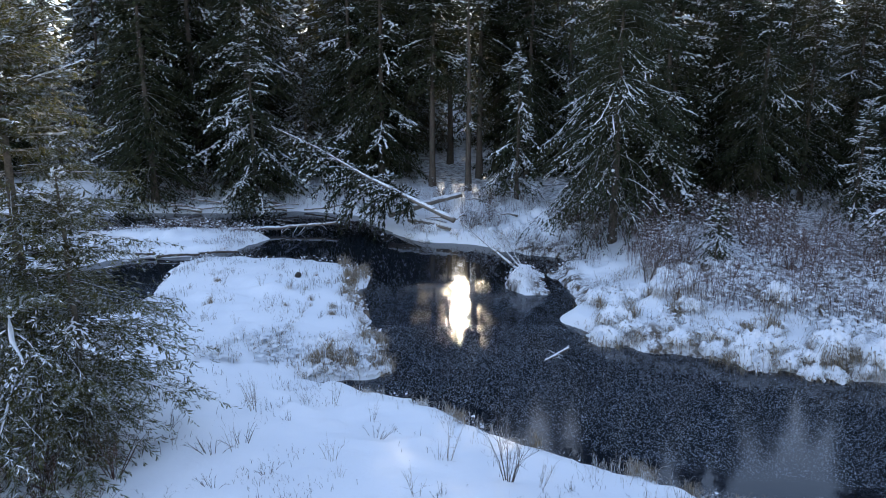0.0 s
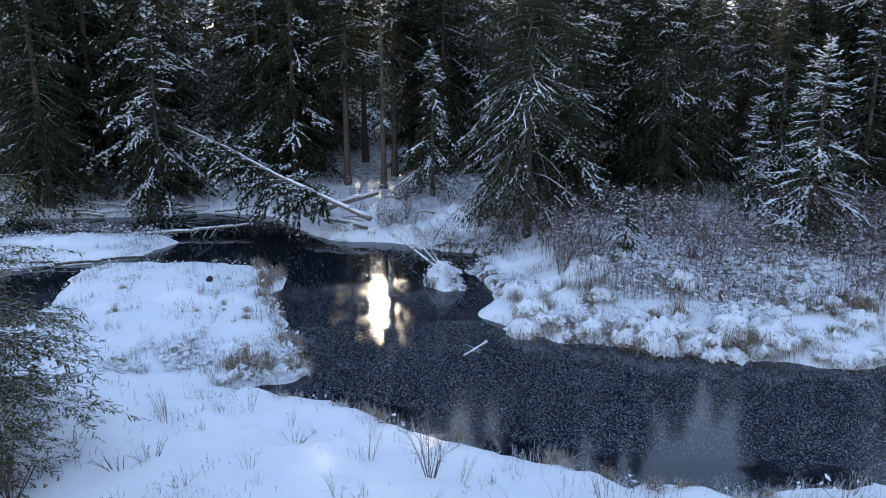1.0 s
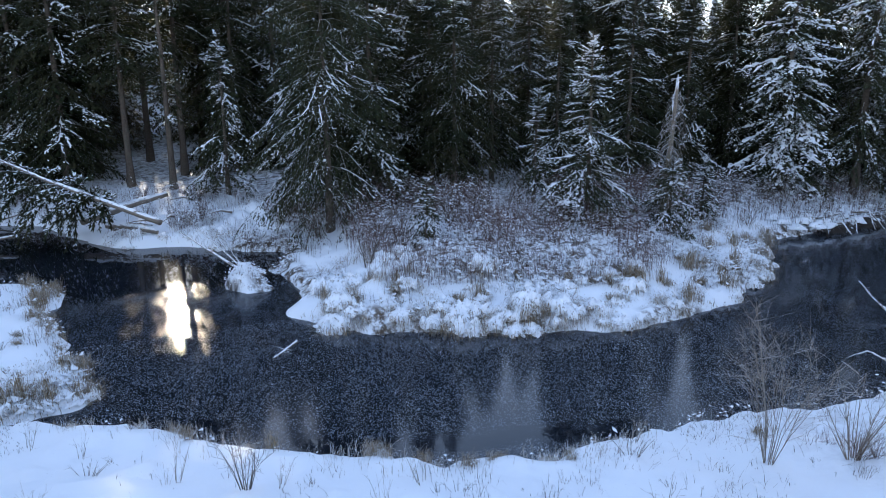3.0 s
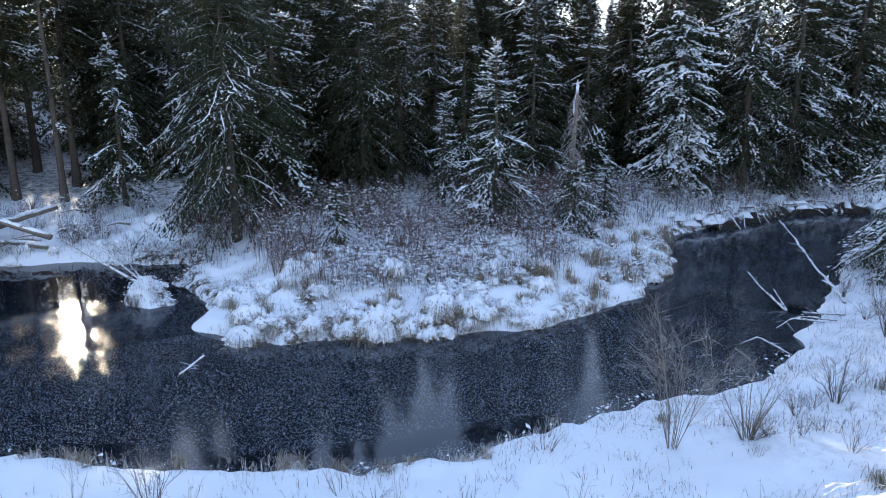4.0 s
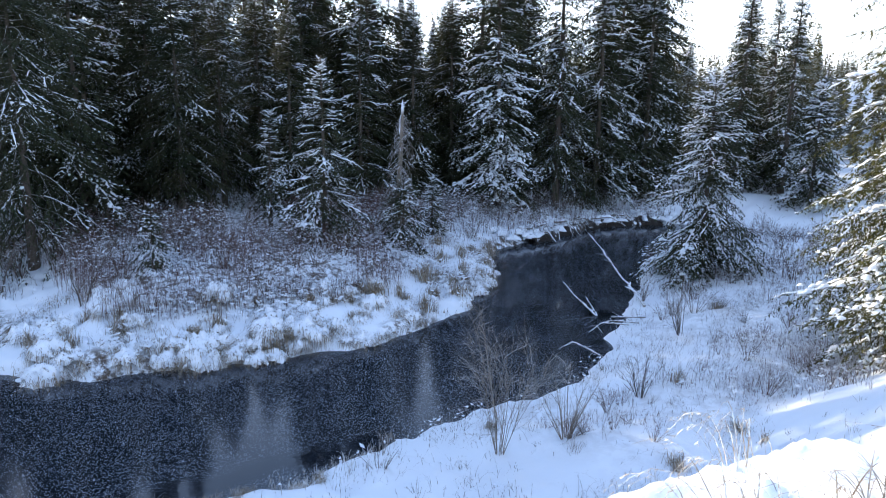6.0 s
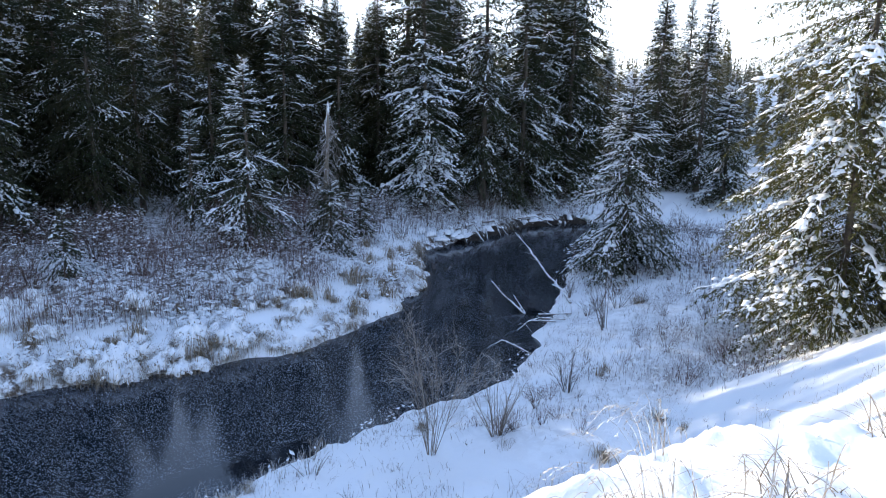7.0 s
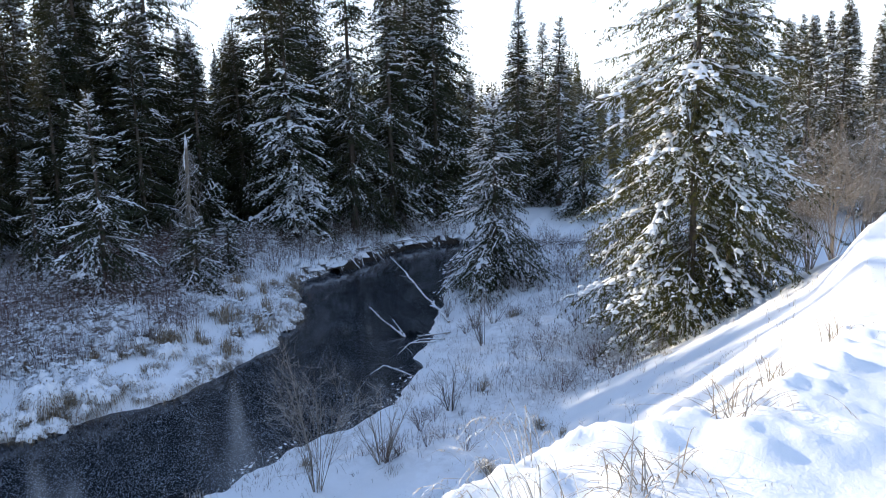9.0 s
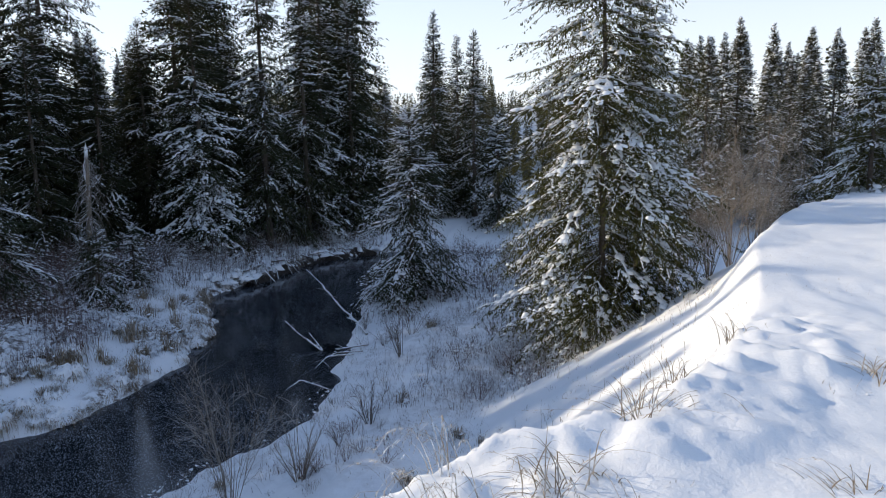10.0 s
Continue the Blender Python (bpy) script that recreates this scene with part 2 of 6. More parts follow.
def sprays(geo, base, tip, width, sag):
    """Needle sprays: narrow roofs with a ridge, from base to tip, whose edges hang by sag."""
    n = len(base)
    ahead = tip - base
    side = unit(np.cross(ahead, [0, 0, 1.0])) * width[:, None]
    mid = base + ahead * 0.45
    drop = np.zeros((n, 3))
    drop[:, 2] = -sag
    ridge = mid + np.array([0, 0, 1.0]) * (width * 0.25)[:, None]
    verts = np.stack([base, mid - side + drop, ridge, mid + side + drop, tip], 1)
    tri = np.array([[0, 1, 2], [0, 2, 3], [1, 4, 2], [2, 4, 3]])
    return geo.add(verts, (np.arange(n)[:, None, None] * 5 + tri).reshape(-1, 3))


def kites(geo, base, tip, width, sag):
    """Thin needle twigs: folded kites from base to tip."""
    n = len(base)
    ahead = tip - base
    side = unit(np.cross(ahead, [0, 0, 1.0])) * width[:, None]
    mid = base + ahead * 0.42
    mid[:, 2] -= sag
    verts = np.stack([base, mid - side, tip, mid + side], 1)
    tri = np.array([[0, 1, 2], [0, 2, 3]])
    return geo.add(verts, (np.arange(n)[:, None, None] * 4 + tri).reshape(-1, 3))


def lumps(geo, base, tip, width, thick):
    """Snow lumps: rounded loaves that lie from base to tip."""
    n = len(base)
    ahead = tip - base
    side = unit(np.cross(ahead, [0, 0, 1.0])) * width[:, None]
    up = np.array([0, 0, 1.0]) * thick[:, None]
    rows = [base]
    for s, w, h in ((0.25, 0.85, 0.8), (0.7, 1.0, 1.0)):
        c = base + ahead * s
        rows += [c - side * w, c - side * w * 0.55 + up * h * 0.8, c + side * w * 0.55 + up * h * 0.8, c + side * w]
    rows.append(tip)
    verts = np.stack(rows, 1)
    quads = np.array([[1, 2, 6, 5], [2, 3, 7, 6], [3, 4, 8, 7], [4, 1, 5, 8]])
    tris = np.array([[0, 2, 1], [0, 3, 2], [0, 4, 3], [9, 5, 6], [9, 6, 7], [9, 7, 8]])
    at = np.arange(n)[:, None, None] * 10
    start = geo.n
    geo.add(verts, (at + quads).reshape(-1, 4))
    geo.f.extend(((at + tris).reshape(-1, 3) + start).tolist())
    return geo


def ridges(geo, pts, half, thick):
    """Snow lying along a bough: low roofs over paths (n, k, 3), with half widths and heights (n, k)."""
    n, k, _ = pts.shape
    up = np.array([0, 0, 1.0])
    across = unit(np.cross(np.gradient(pts, axis=1), up)) * half[..., None]
    verts = np.stack([pts - across, pts + up * thick[..., None], pts + across], 2)
    a = np.arange(n)[:, None, None] * k * 3 + np.arange(k - 1)[None, :, None] * 3 + np.arange(2)[None, None, :]
    return geo.add(verts, np.stack([a, a + 1, a + 4, a + 3], -1).reshape(-1, 4))


# ---- smooth noise on arrays ----
LATTICE = np.random.default_rng(3).random((256, 256))


def value_noise(x, y, size):
    x, y = np.asarray(x, float) / size + 1000, np.asarray(y, float) / size + 1000
    i, j = np.floor(x).astype(int), np.floor(y).astype(int)
    u, v = x - i, y - j
    u, v = u * u * (3 - 2 * u), v * v * (3 - 2 * v)
    g = lambda a, b: LATTICE[a % 256, b % 256]
    return (g(i, j) * (1 - u) + g(i + 1, j) * u) * (1 - v) + (g(i, j + 1) * (1 - u) + g(i + 1, j + 1) * u) * v - 0.5


def step(x, lo, hi):
    t = np.clip((x - lo) / (hi - lo), 0, 1)
    return t * t * (3 - 2 * t)


# ---- the plan of the river ----
NEAR_BANK = [(48, -30), (44, -12), (39.5, 4), (37.6, 10.2), (35, 13.0), (31, 14.4), (27.5, 14.0), (23.9, 12.0), (19.6, 10.1),
             (16.4, 8.8), (14, 8.0), (12.4, 7.8), (10.4, 8.4), (8.6, 8.6), (6.9, 8.9), (6.1, 8.5), (5.4, 9.0), (4.1, 9.2),
             (2.7, 10.4), (1.2, 11.3), (-0.8, 13.1), (-1.9, 13.7), (-3.6, 14.5)]
MEADOW = [(-2.4, 14.75), (-1.25, 14.9), (-1.7, 16.9), (-2.3, 19.0), (-2.75, 21.7), (-2.9, 24.6), (-6.2, 25.7), (-8.5, 25.8),
          (-9.9, 25.4), (-10.1, 24.2), (-9.5, 22.4), (-9.2, 20.3), (-10.2, 18.4), (-13, 16.5), (-20, 14), (-45, 11)]
GRAVEL_BAR = [(-45, 17), (-20, 19), (-14.8, 22), (-13.8, 25.2), (-13.0, 26.5), (-10.9, 26.5), (-9.0, 27.5), (-7.7, 30.2),
              (-8.4, 30.9), (-11.6, 31.7), (-14.1, 31.3), (-18, 30.6), (-30, 30), (-60, 33)]
FAR_BANK = [(-60, 39), (-30, 37), (-19, 36.8), (-12, 36.8), (-7.2, 37.6), (-4.6, 36.0), (-2.8, 32.6), (-1.6, 29.8),
            (1.9, 28.8), (3.2, 27.4), (4.7, 26.7), (4.9, 25.2), (4.0, 24.2), (4.1, 23), (4.5, 20.7), (3.1, 18.8), (4.1, 17.8),
            (4.9, 16.7), (6.4, 16.0), (8.3, 15.2), (10, 14.4), (11, 13.9), (14.3, 14.0), (18.6, 15.6)]
FAR_BANK_UPPER = [(22, 18.3), (23.7, 20.0), (25.8, 20.3), (28, 20.2), (32.8, 20.8), (37.2, 19.0), (40.2, 13.8), (41.5, 10),
                  (43.5, 3), (48, -12), (52, -30)]
CREST = [(-60, -9), (-20, -3.5), (-6, -0.6), (-2, 1.0), (0, 1.6), (2.0, 1.6), (2.7, 1.5), (3.2, 1.32), (3.75, 1.15), (4.1, 0.85), (4.5, 0.42),
         (5.0, 0.18), (6.2, -0.24), (7.8, -0.55), (9, -0.75), (14, -1.15),
         (22, -3.0), (40, -9), (80, -18)]
ISLET = (2.8, 22.4)


def rounded(points, rounds=2):
    """A closed outline with its corners cut."""
    p = np.array(points, float)
    for _ in range(rounds):
        q = np.roll(p, -1, 0)
        p = np.stack([p * 0.8 + q * 0.2, p * 0.2 + q * 0.8], 1).reshape(-1, 2)
    return p


OUTLINE = rounded(NEAR_BANK + MEADOW + GRAVEL_BAR + FAR_BANK + FAR_BANK_UPPER)


def shore(x, y):
    """Metres to the water's edge: positive on land, negative on water."""
    x, y = np.asarray(x, float), np.asarray(y, float)
    shape = x.shape
    px, py = x.reshape(-1, 1), y.reshape(-1, 1)
    (ax, ay), (bx, by) = OUTLINE.T, np.roll(OUTLINE, -1, 0).T
    dx, dy = bx - ax, by - ay
    best, inside = np.empty(len(px)), np.empty(len(px), bool)
    for i in range(0, len(px), 4000):
        qx, qy = px[i:i + 4000], py[i:i + 4000]
        t = np.clip(((qx - ax) * dx + (qy - ay) * dy) / (dx * dx + dy * dy + 1e-9), 0, 1)
        best[i:i + 4000] = ((qx - ax - t * dx) ** 2 + (qy - ay - t * dy) ** 2).min(1)
        cross = ((ay > qy) != (by > qy)) & (qx < ax + (qy - ay) * dx / np.where(np.abs(dy) < 1e-9, 1e-9, dy))
        inside[i:i + 4000] = cross.sum(1) % 2 == 1
    best, inside = best.reshape(shape), inside.reshape(shape)
    d = np.sqrt(best) * np.where(inside, -1, 1)
    islet = 0.62 - np.hypot(x - ISLET[0], (y - ISLET[1]) * 0.75 + 0.35 * (x - ISLET[0])) + 0.55 * value_noise(x, y, 0.6)
    d = np.maximum(d, islet)
    d = d + np.interp(x, [-4, 2, 5, 20, 26], [0.3, 0.38, 0.52, 0.55, 0.4]) * step(y, 15.2, 13.4) * step(y - np.interp(x, [-5, 4, 12, 20, 28, 40], [14.6, 12.5, 11.0, 12.8, 17.0, 17.0]), 0.6, -0.6)
    return d + 0.36 * value_noise(x, y, 0.9) + 0.26 * value_noise(x + 9, y, 0.4)


def crest_line(x):
    c = np.array(CREST, float)
    return np.interp(x, c[:, 0], c[:, 1])


def height(x, y, d=None):
    """The height of the snow over the water."""
    x, y = np.asarray(x, float), np.asarray(y, float)
    d = shore(x, y) if d is None else d
    land = np.maximum(d, 0)
    # a rim of snow at the water, then a gentle rise
    z = np.where(d > 0, 0.06 + 0.26 * step(d, -0.05, 0.4), np.maximum(-0.7, d * 0.9))
    e = y - crest_line(x) + 0.35 * value_noise(x, y, 2.5)
    near = step(e, 26, 12) * step(y, 16, 12) * step(x, 45, 30)
    meadow = step(x, 1.5, -1.5) * step(y, 12.0, 14.5) * step(y, 34.5, 33.0)
    far = (1 - near) * (1 - meadow)
    z += near * 0.55 * step(land, 0.2, 4.0) + meadow * 0.12 * step(land, 0.2, 2.5)
    z += far * (0.85 * step(land, 0.3, 5.0) + 0.05 * np.maximum(0, land - 4))
    # valley sides far off
    z += 0.16 * np.maximum(0, y - 46) * step(x, 30, -20) + 0.05 * np.maximum(0, y - 46) * step(x, -20, 30)
    z += 0.105 * np.maximum(0, x - 58) * step(y, -10, 15) + 0.2 * np.maximum(0, -x - 32) * step(y, 5, 25)
    z = np.minimum(z, 12.5 + 2 * value_noise(x, y, 40))
    z = np.where(z > 2, 2 + (z - 2) * step(np.hypot(x, y), 280, 150), z)
    # the high bank on which the camera stands
    run = np.interp(x, [-10, 0, 8, 14, 20, 30], [5.0, 4.6, 5.2, 6.2, 6.5, 6.0])
    fall = np.clip(e / run, 0, 1)
    profile = (1 - fall) ** 1.32
    lip = 0.45 * step(x, 9, 13)
    top = 4.75 + 0.1 * value_noise(x, y, 3.0) + 0.012 * np.maximum(0, -e)
    high = step(e, run, run - 2.0)
    bank = 0.95 + (top - 0.95) * np.where(e < 0, 1.0, profile) + lip * step(e, 0.75, -0.05) - 0.35 * step(x, 9, 13)
    z = np.where(e < run, np.maximum(z * (1 - high), 0) + np.maximum(bank - 0.0 * z, 0) * high, z)
    # tussocks on the low banks, wind ripples on the high one
    rough = step(d, 0.1, 0.5) * step(d, 9, 2.5) * far * np.maximum(step(x, 2, 4), step(y, 27.5, 29.5))
    z += 0.30 * rough * np.abs(value_noise(x, y, 0.55)) * 2 * (0.5 + value_noise(x, y, 2.0))
    z += np.where(d > 0, 1, 0) * (0.12 * value_noise(x, y, 1.7) + 0.05 * value_noise(x, y, 0.5) + 0.02 * value_noise(x, y, 0.2)) * step(d, 0, 0.6)
    z += np.where(e < 3, 0.05 * value_noise(x * 0.6, y, 0.9), 0)
    # the broken edge of the wind-drifted crest
    z += 0.16 * (np.abs(value_noise(x, y * 0.7, 0.9)) - 0.2) * step(np.abs(e - 0.1), 0.9, 0.2) * step(x, 4.5, 8) * step(x, 30, 20)
    # grass buried along the crest's rim, and small wind scours on top
    rim = step(np.abs(e + 0.35), 0.8, 0.25) * step(x, 2.6, 3.6) * step(x, 9.0, 6.5)
    z += rim * (0.16 * np.abs(value_noise(x, y + 5, 0.42)) + 0.10 * value_noise(x + 3, y, 0.2) + 0.04 * value_noise(x, y + 8, 0.1))
    scour = step(e, 0.0, -0.6) * step(np.hypot(x, y), 14, 8) * step(np.hypot(x, y), 1.0, 2.0)
    z += scour * (0.03 * np.abs(value_noise(x * 0.5 + y * 0.3, y - 0.2 * x, 0.35)) + 0.02 * value_noise(x, y, 0.16))
    # a mound on the islet
    z += 0.30 * np.exp(-((x - ISLET[0]) ** 2 + (y - ISLET[1]) ** 2) / 0.30) * (d > 0)
    # hummocks of buried weeds on the low ground
    low = step(d, 0.15, 0.7) * step(e, run - 1.2, run + 0.5) * step(np.hypot(x, y), 60, 40)
    hump = np.maximum(0, value_noise(x + 31, y, 0.42)) * np.maximum(0, 0.25 + value_noise(x, y + 17, 1.8))
    z += 0.75 * low * hump
    return z


def ground_at(x, y):
    return float(height(np.array([x]), np.array([y]))[0])


def axis(fine_lo, fine_hi, pitch, lo, hi):
    """Grid lines: even in the middle, wider and wider outside."""
    mid = list(np.arange(fine_lo, fine_hi + 1e-6, pitch))
    for end, sign in ((lo, -1), (hi, 1)):
        at, gap = (mid[0] if sign < 0 else mid[-1]), pitch
        while (at - end) * sign < 0:
            gap = min(gap * 1.12, 60)
            at += sign * gap
            mid.insert(0, at) if sign < 0 else mid.append(at)
    return np.array(mid)


def sheet(name, xs, ys, zfun, material):
    gx, gy = np.meshgrid(xs, ys)
    z = zfun(gx, gy)
    n, m = gx.shape
    i = np.arange(n * m).reshape(n, m)
    faces = np.stack([i[:-1, :-1], i[:-1, 1:], i[1:, 1:], i[1:, :-1]], -1).reshape(-1, 4)
    geo = Geo().add(np.stack([gx, gy, z], -1), faces)
    return new(name, geo.mesh(name, material)), gx, gy, z


# ---- ground and river ----
# finer on the crest beside the camera
ground_x = np.unique(np.round(np.r_[axis(-14, 26, 0.18, -2500, 2500), np.arange(2.2, 8.2, 0.06)], 3))
ground_y = np.unique(np.round(np.r_[axis(-3, 32.5, 0.18, -2500, 2500), np.arange(-2.6, 2.2, 0.06)], 3))
ground, gx, gy, gz = sheet("ground", ground_x, ground_y, height, M_GROUND)
tagged(ground, "snow-covered river banks, meadow and forest floor", "ground", kind="structure")
gd = shore(gx, gy)
under_wood = step(gy - gx * 0.05, 26, 33) * step(gd, 3, 7) * step(gy, 60, 45)
brush = step(gd, 2.0, 3.6) * step(gx, 4.5, 6.5) * step(gy - 0.25 * gx, 11.0, 14.0) * step(gd, 16, 9)
under_wood = np.maximum(under_wood, 1.15 * brush)
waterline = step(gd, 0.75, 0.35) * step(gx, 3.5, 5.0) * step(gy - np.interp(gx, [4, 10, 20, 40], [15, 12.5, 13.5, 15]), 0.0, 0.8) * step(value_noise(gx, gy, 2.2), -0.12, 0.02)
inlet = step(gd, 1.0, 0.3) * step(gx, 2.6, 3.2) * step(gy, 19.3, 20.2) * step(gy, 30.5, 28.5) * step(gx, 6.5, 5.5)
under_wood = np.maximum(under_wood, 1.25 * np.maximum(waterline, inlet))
ge = gy - crest_line(gx)
flat_ = 0.26 * step(gx, 8.5, 11) * step(ge, 4.8, 6.0) * step(gy, 12, 9) * step(gd, 0.2, 0.8) * step(gx, 34, 28) * step(value_noise(gx, gy, 1.6), -0.1, 0.15)
under_wood = np.maximum(under_wood, flat_)
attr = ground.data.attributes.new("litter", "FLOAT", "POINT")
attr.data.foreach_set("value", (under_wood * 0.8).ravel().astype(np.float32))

water, wx, wy, wz = sheet("water", axis(-10, 30, 0.3, -64, 60), axis(8, 26, 0.3, -34, 42), lambda x, y: 0.0 * x, M_WATER)
tagged(water, "dark thin river ice with white frost flowers and open water", "river", kind="structure")
lead_line = np.interp(wx, [-0.5, 1, 2.4, 3.4, 5.1, 6.1, 7.5, 9.0], [13.6, 12.7, 11.5, 10.8, 10.4, 10.2, 9.75, 9.35])
lead = step(np.abs(wy - lead_line - 0.25 * value_noise(wx, wy, 1.2)), 0.40, 0.24) * step(wx, 8.6, 7.6) * step(value_noise(wx, 0 * wy, 1.6) + 0.08 * (wx - 1.2) * (wx > 1.2), -0.16, -0.08)
upper = step(wy + 1.5 * value_noise(wx, wy, 3.0), 23.5, 21.5)
upper = np.maximum(upper, step(wx, 8, 10) * step(wy + value_noise(wx, wy, 2.0), 19.5, 17.8))
hole = step(np.hypot(wx - 19.0, (wy - 11.25) * 1.2), 0.75, 0.4)      # open water round the frozen-in branch
upper = upper * (1 - hole)
attr = water.data.attributes.new("frost", "FLOAT", "POINT")
attr.data.foreach_set("value", (np.clip(upper * (1 - lead), 0, 1)).ravel().astype(np.float32))


# frost flowers that stand up from the ice where the camera is nearest
r_ = np.random.default_rng(17)
fx, fy = r_.uniform(-2, 14, 70000), r_.uniform(8.5, 18.5, 70000)
fd = shore(fx, fy)
lf = np.interp(fx, [-0.5, 1, 2.4, 3.4, 5.1, 6.1, 7.5, 9.0], [13.6, 12.7, 11.5, 10.8, 10.4, 10.2, 9.75, 9.35])
ok_ = (fd < -0.05) & ((np.abs(fy - lf) > 0.4) | (fx > 8.6)) & (r_.random(70000) < 0.8 + 0.5 * value_noise(fx, fy, 1.5))
fx, fy = fx[ok_], fy[ok_]
n_ = len(fx)
turn_ = r_.uniform(0, 6.28, n_)[:, None] + np.arange(3)[None] * 2.094
wide_ = (r_.uniform(0.0035, 0.0095, n_) * np.where(r_.random(n_) < 0.01, 2.2, 1.0))[:, None]
foot_ = np.stack([fx[:, None] + wide_ * np.cos(turn_), fy[:, None] + wide_ * np.sin(turn_), np.full((n_, 3), 0.001)], -1)
peak_ = np.stack([fx + r_.normal(0, 0.004, n_), fy + r_.normal(0, 0.004, n_), wide_[:, 0] * r_.uniform(0.9, 2.0, n_)], -1)
flowers = Geo().add(np.concatenate([foot_, peak_[:, None]], 1), (np.arange(n_)[:, None, None] * 4 + np.array([[0, 1, 3], [1, 2, 3], [2, 0, 3]])).reshape(-1, 3))
tagged(new("frost_flowers", flowers.mesh("frost_flowers", M_FROST, False)), "tiny white frost flowers scattered on dark ice", "frost", kind="stuff")


# ---- spruces ----
def spruce(seed, tall, wide, crown_from=0.05, spacing=0.28, per_whorl=6, droop=0.5, fans=9.0, twigs=22.0, leaf=0.15, blade=0.026,
           snow=0.3, pads=0.3, plump=1.0, band=(0.0, 1.0), shape=0.85, lean=0.0, gaps=0.12, slim=1.0, rings=5, jitter=0.22, fine_to=1.0, heap=1.0):
    """A spruce at the origin. Every bough is a flat fan of branchlets that carry short needled twigs; snow lies in clots on the outer branchlets.
    fans, twigs: branchlets for each metre of bough, twigs for each metre of branchlet; band: the part of the height whose boughs hold most snow; above fine_to the twigs are fewer and longer."""
    r = np.random.default_rng(seed)
    wood, green, white = Geo(), Geo(), Geo()
    up = np.array([0, 0, 1.0])
    k = 12
    s = np.linspace(0, 1, k)
    wig = 0.02 * tall * np.cumsum(r.normal(0, 0.12, (k, 2)), 0)
    trunk = np.stack([lean * s ** 1.6 * tall + wig[:, 0] * s, wig[:, 1] * s, s * tall - 0.15 * (s == 0)], 1)
    tubes(wood, trunk[None], (((0.010 * tall + 0.03) * slim) * (1 - s) ** 0.9 + 0.010)[None] * np.where(s == 0, 1.35, 1), 8)
    zs = np.arange(max(tall * crown_from, 0.2), tall * 0.97, spacing)
    zs = np.sort(np.r_[zs, np.arange(tall * 0.7, tall * 0.985, spacing * 0.6)])
    zs = np.repeat(zs, per_whorl)
    zs = np.clip(zs + r.normal(0, spacing * jitter, len(zs)), 0.1, tall * 0.985)
    zs = zs[r.random(len(zs)) > gaps * (1 - 0.6 * zs / tall)]
    n = len(zs)
    u = zs / tall
    length = wide * np.clip(1.0 - u, 0.0, 1) ** shape * np.clip(0.6 + u * 3.0, 0, 1) * r.uniform(0.6, 1.12, n) + 0.04 + 0.05 * (1 - u)
    az = r.uniform(0, 2 * np.pi, n)
    rise = np.interp(u, [0, 0.3, 0.7, 0.92, 1], [-0.25, -0.08, 0.2, 0.8, 1.8]) + r.normal(0, 0.10, n)
    hang = droop * np.interp(u, [0, 0.5, 0.9, 1], [1.0, 0.85, 0.3, 0.0]) * r.uniform(0.6, 1.4, n)
    root = np.stack([np.interp(zs, trunk[:, 2], trunk[:, 0]), np.interp(zs, trunk[:, 2], trunk[:, 1]), zs], 1)
    out = np.stack([np.cos(az), np.sin(az), 0 * az], 1)
    side = np.stack([-np.sin(az), np.cos(az), 0 * az], 1)
    sway = r.normal(0, 0.16, n)

    def along(i, t):
        """The place at t on bough i."""
        q = root[i] + out[i] * (length[i] * t)[:, None] + side[i] * (sway[i] * length[i] * t * t)[:, None]
        q[:, 2] += length[i] * (rise[i] * t - hang[i] * t * t * 1.25 + hang[i] * 0.5 * t ** 4)
        return q

    t = np.linspace(0, 1, rings)
    limb = along(np.repeat(np.arange(n), rings), np.tile(t, n)).reshape(n, rings, 3)
    tubes(wood, limb, (0.003 + 0.007 * length)[:, None] * (1 - 0.85 * t)[None], 3)
    # branchlets, left and right by turns
    count = np.clip(length * fans * r.uniform(0.8, 1.2, n) * np.where(u > fine_to, 0.5, 1.0), 4, 30).astype(int)
    i = np.repeat(np.arange(n), count)
    order = np.arange(len(i)) - np.repeat(np.cumsum(count) - count, count)
    q = np.clip(0.08 + 0.94 * (order + r.uniform(0.1, 0.9, len(i))) / count[i], 0, 1.0)
    q[order == count[i] - 1] = 1.0
    at = along(i, q)
    ahead = unit(along(i, np.minimum(q + 0.05, 1.05)) - along(i, q - 0.05))
    hand = np.where(order % 2, 1.0, -1.0)
    span = np.minimum(0.46 * length[i], 0.85) * (0.3 + 0.9 * np.sin(np.clip(q, 0.03, 0.97) ** 0.8 * np.pi * 0.86)) * r.uniform(0.6, 1.25, len(i)) + 0.03 + 0.05 * np.clip((1 - u[i]) * 6, 0, 1)
    way = ahead * r.uniform(0.55, 1.0, len(i))[:, None] + side[i] * (hand * r.uniform(0.3, 1.0, len(i)) * (q < 0.999))[:, None]
    way = unit(way + r.normal(0, 0.10, way.shape) - up * (droop * r.uniform(0.0, 0.45, len(i)) * (u[i] < 0.9))[:, None])
    sag = droop * 0.3 * r.uniform(0.4, 1.5, len(i))

    def lay(j, w):
        """The place at w on branchlet j."""
        p = at[j] + way[j] * (span[j] * w)[:, None]
        p[:, 2] -= span[j] * sag[j] * w * w
        return p

    # needled twigs on the branchlets
    coarse = np.where(u[i] > fine_to, 1.8, 1.0)
    per = np.clip(span * twigs / coarse, 3, 28).astype(int)
    j = np.repeat(np.arange(len(at)), per)
    w = r.uniform(0.0, 1.03, len(j))
    base = lay(j, w)
    fwd = unit(lay(j, w + 0.05) - base)
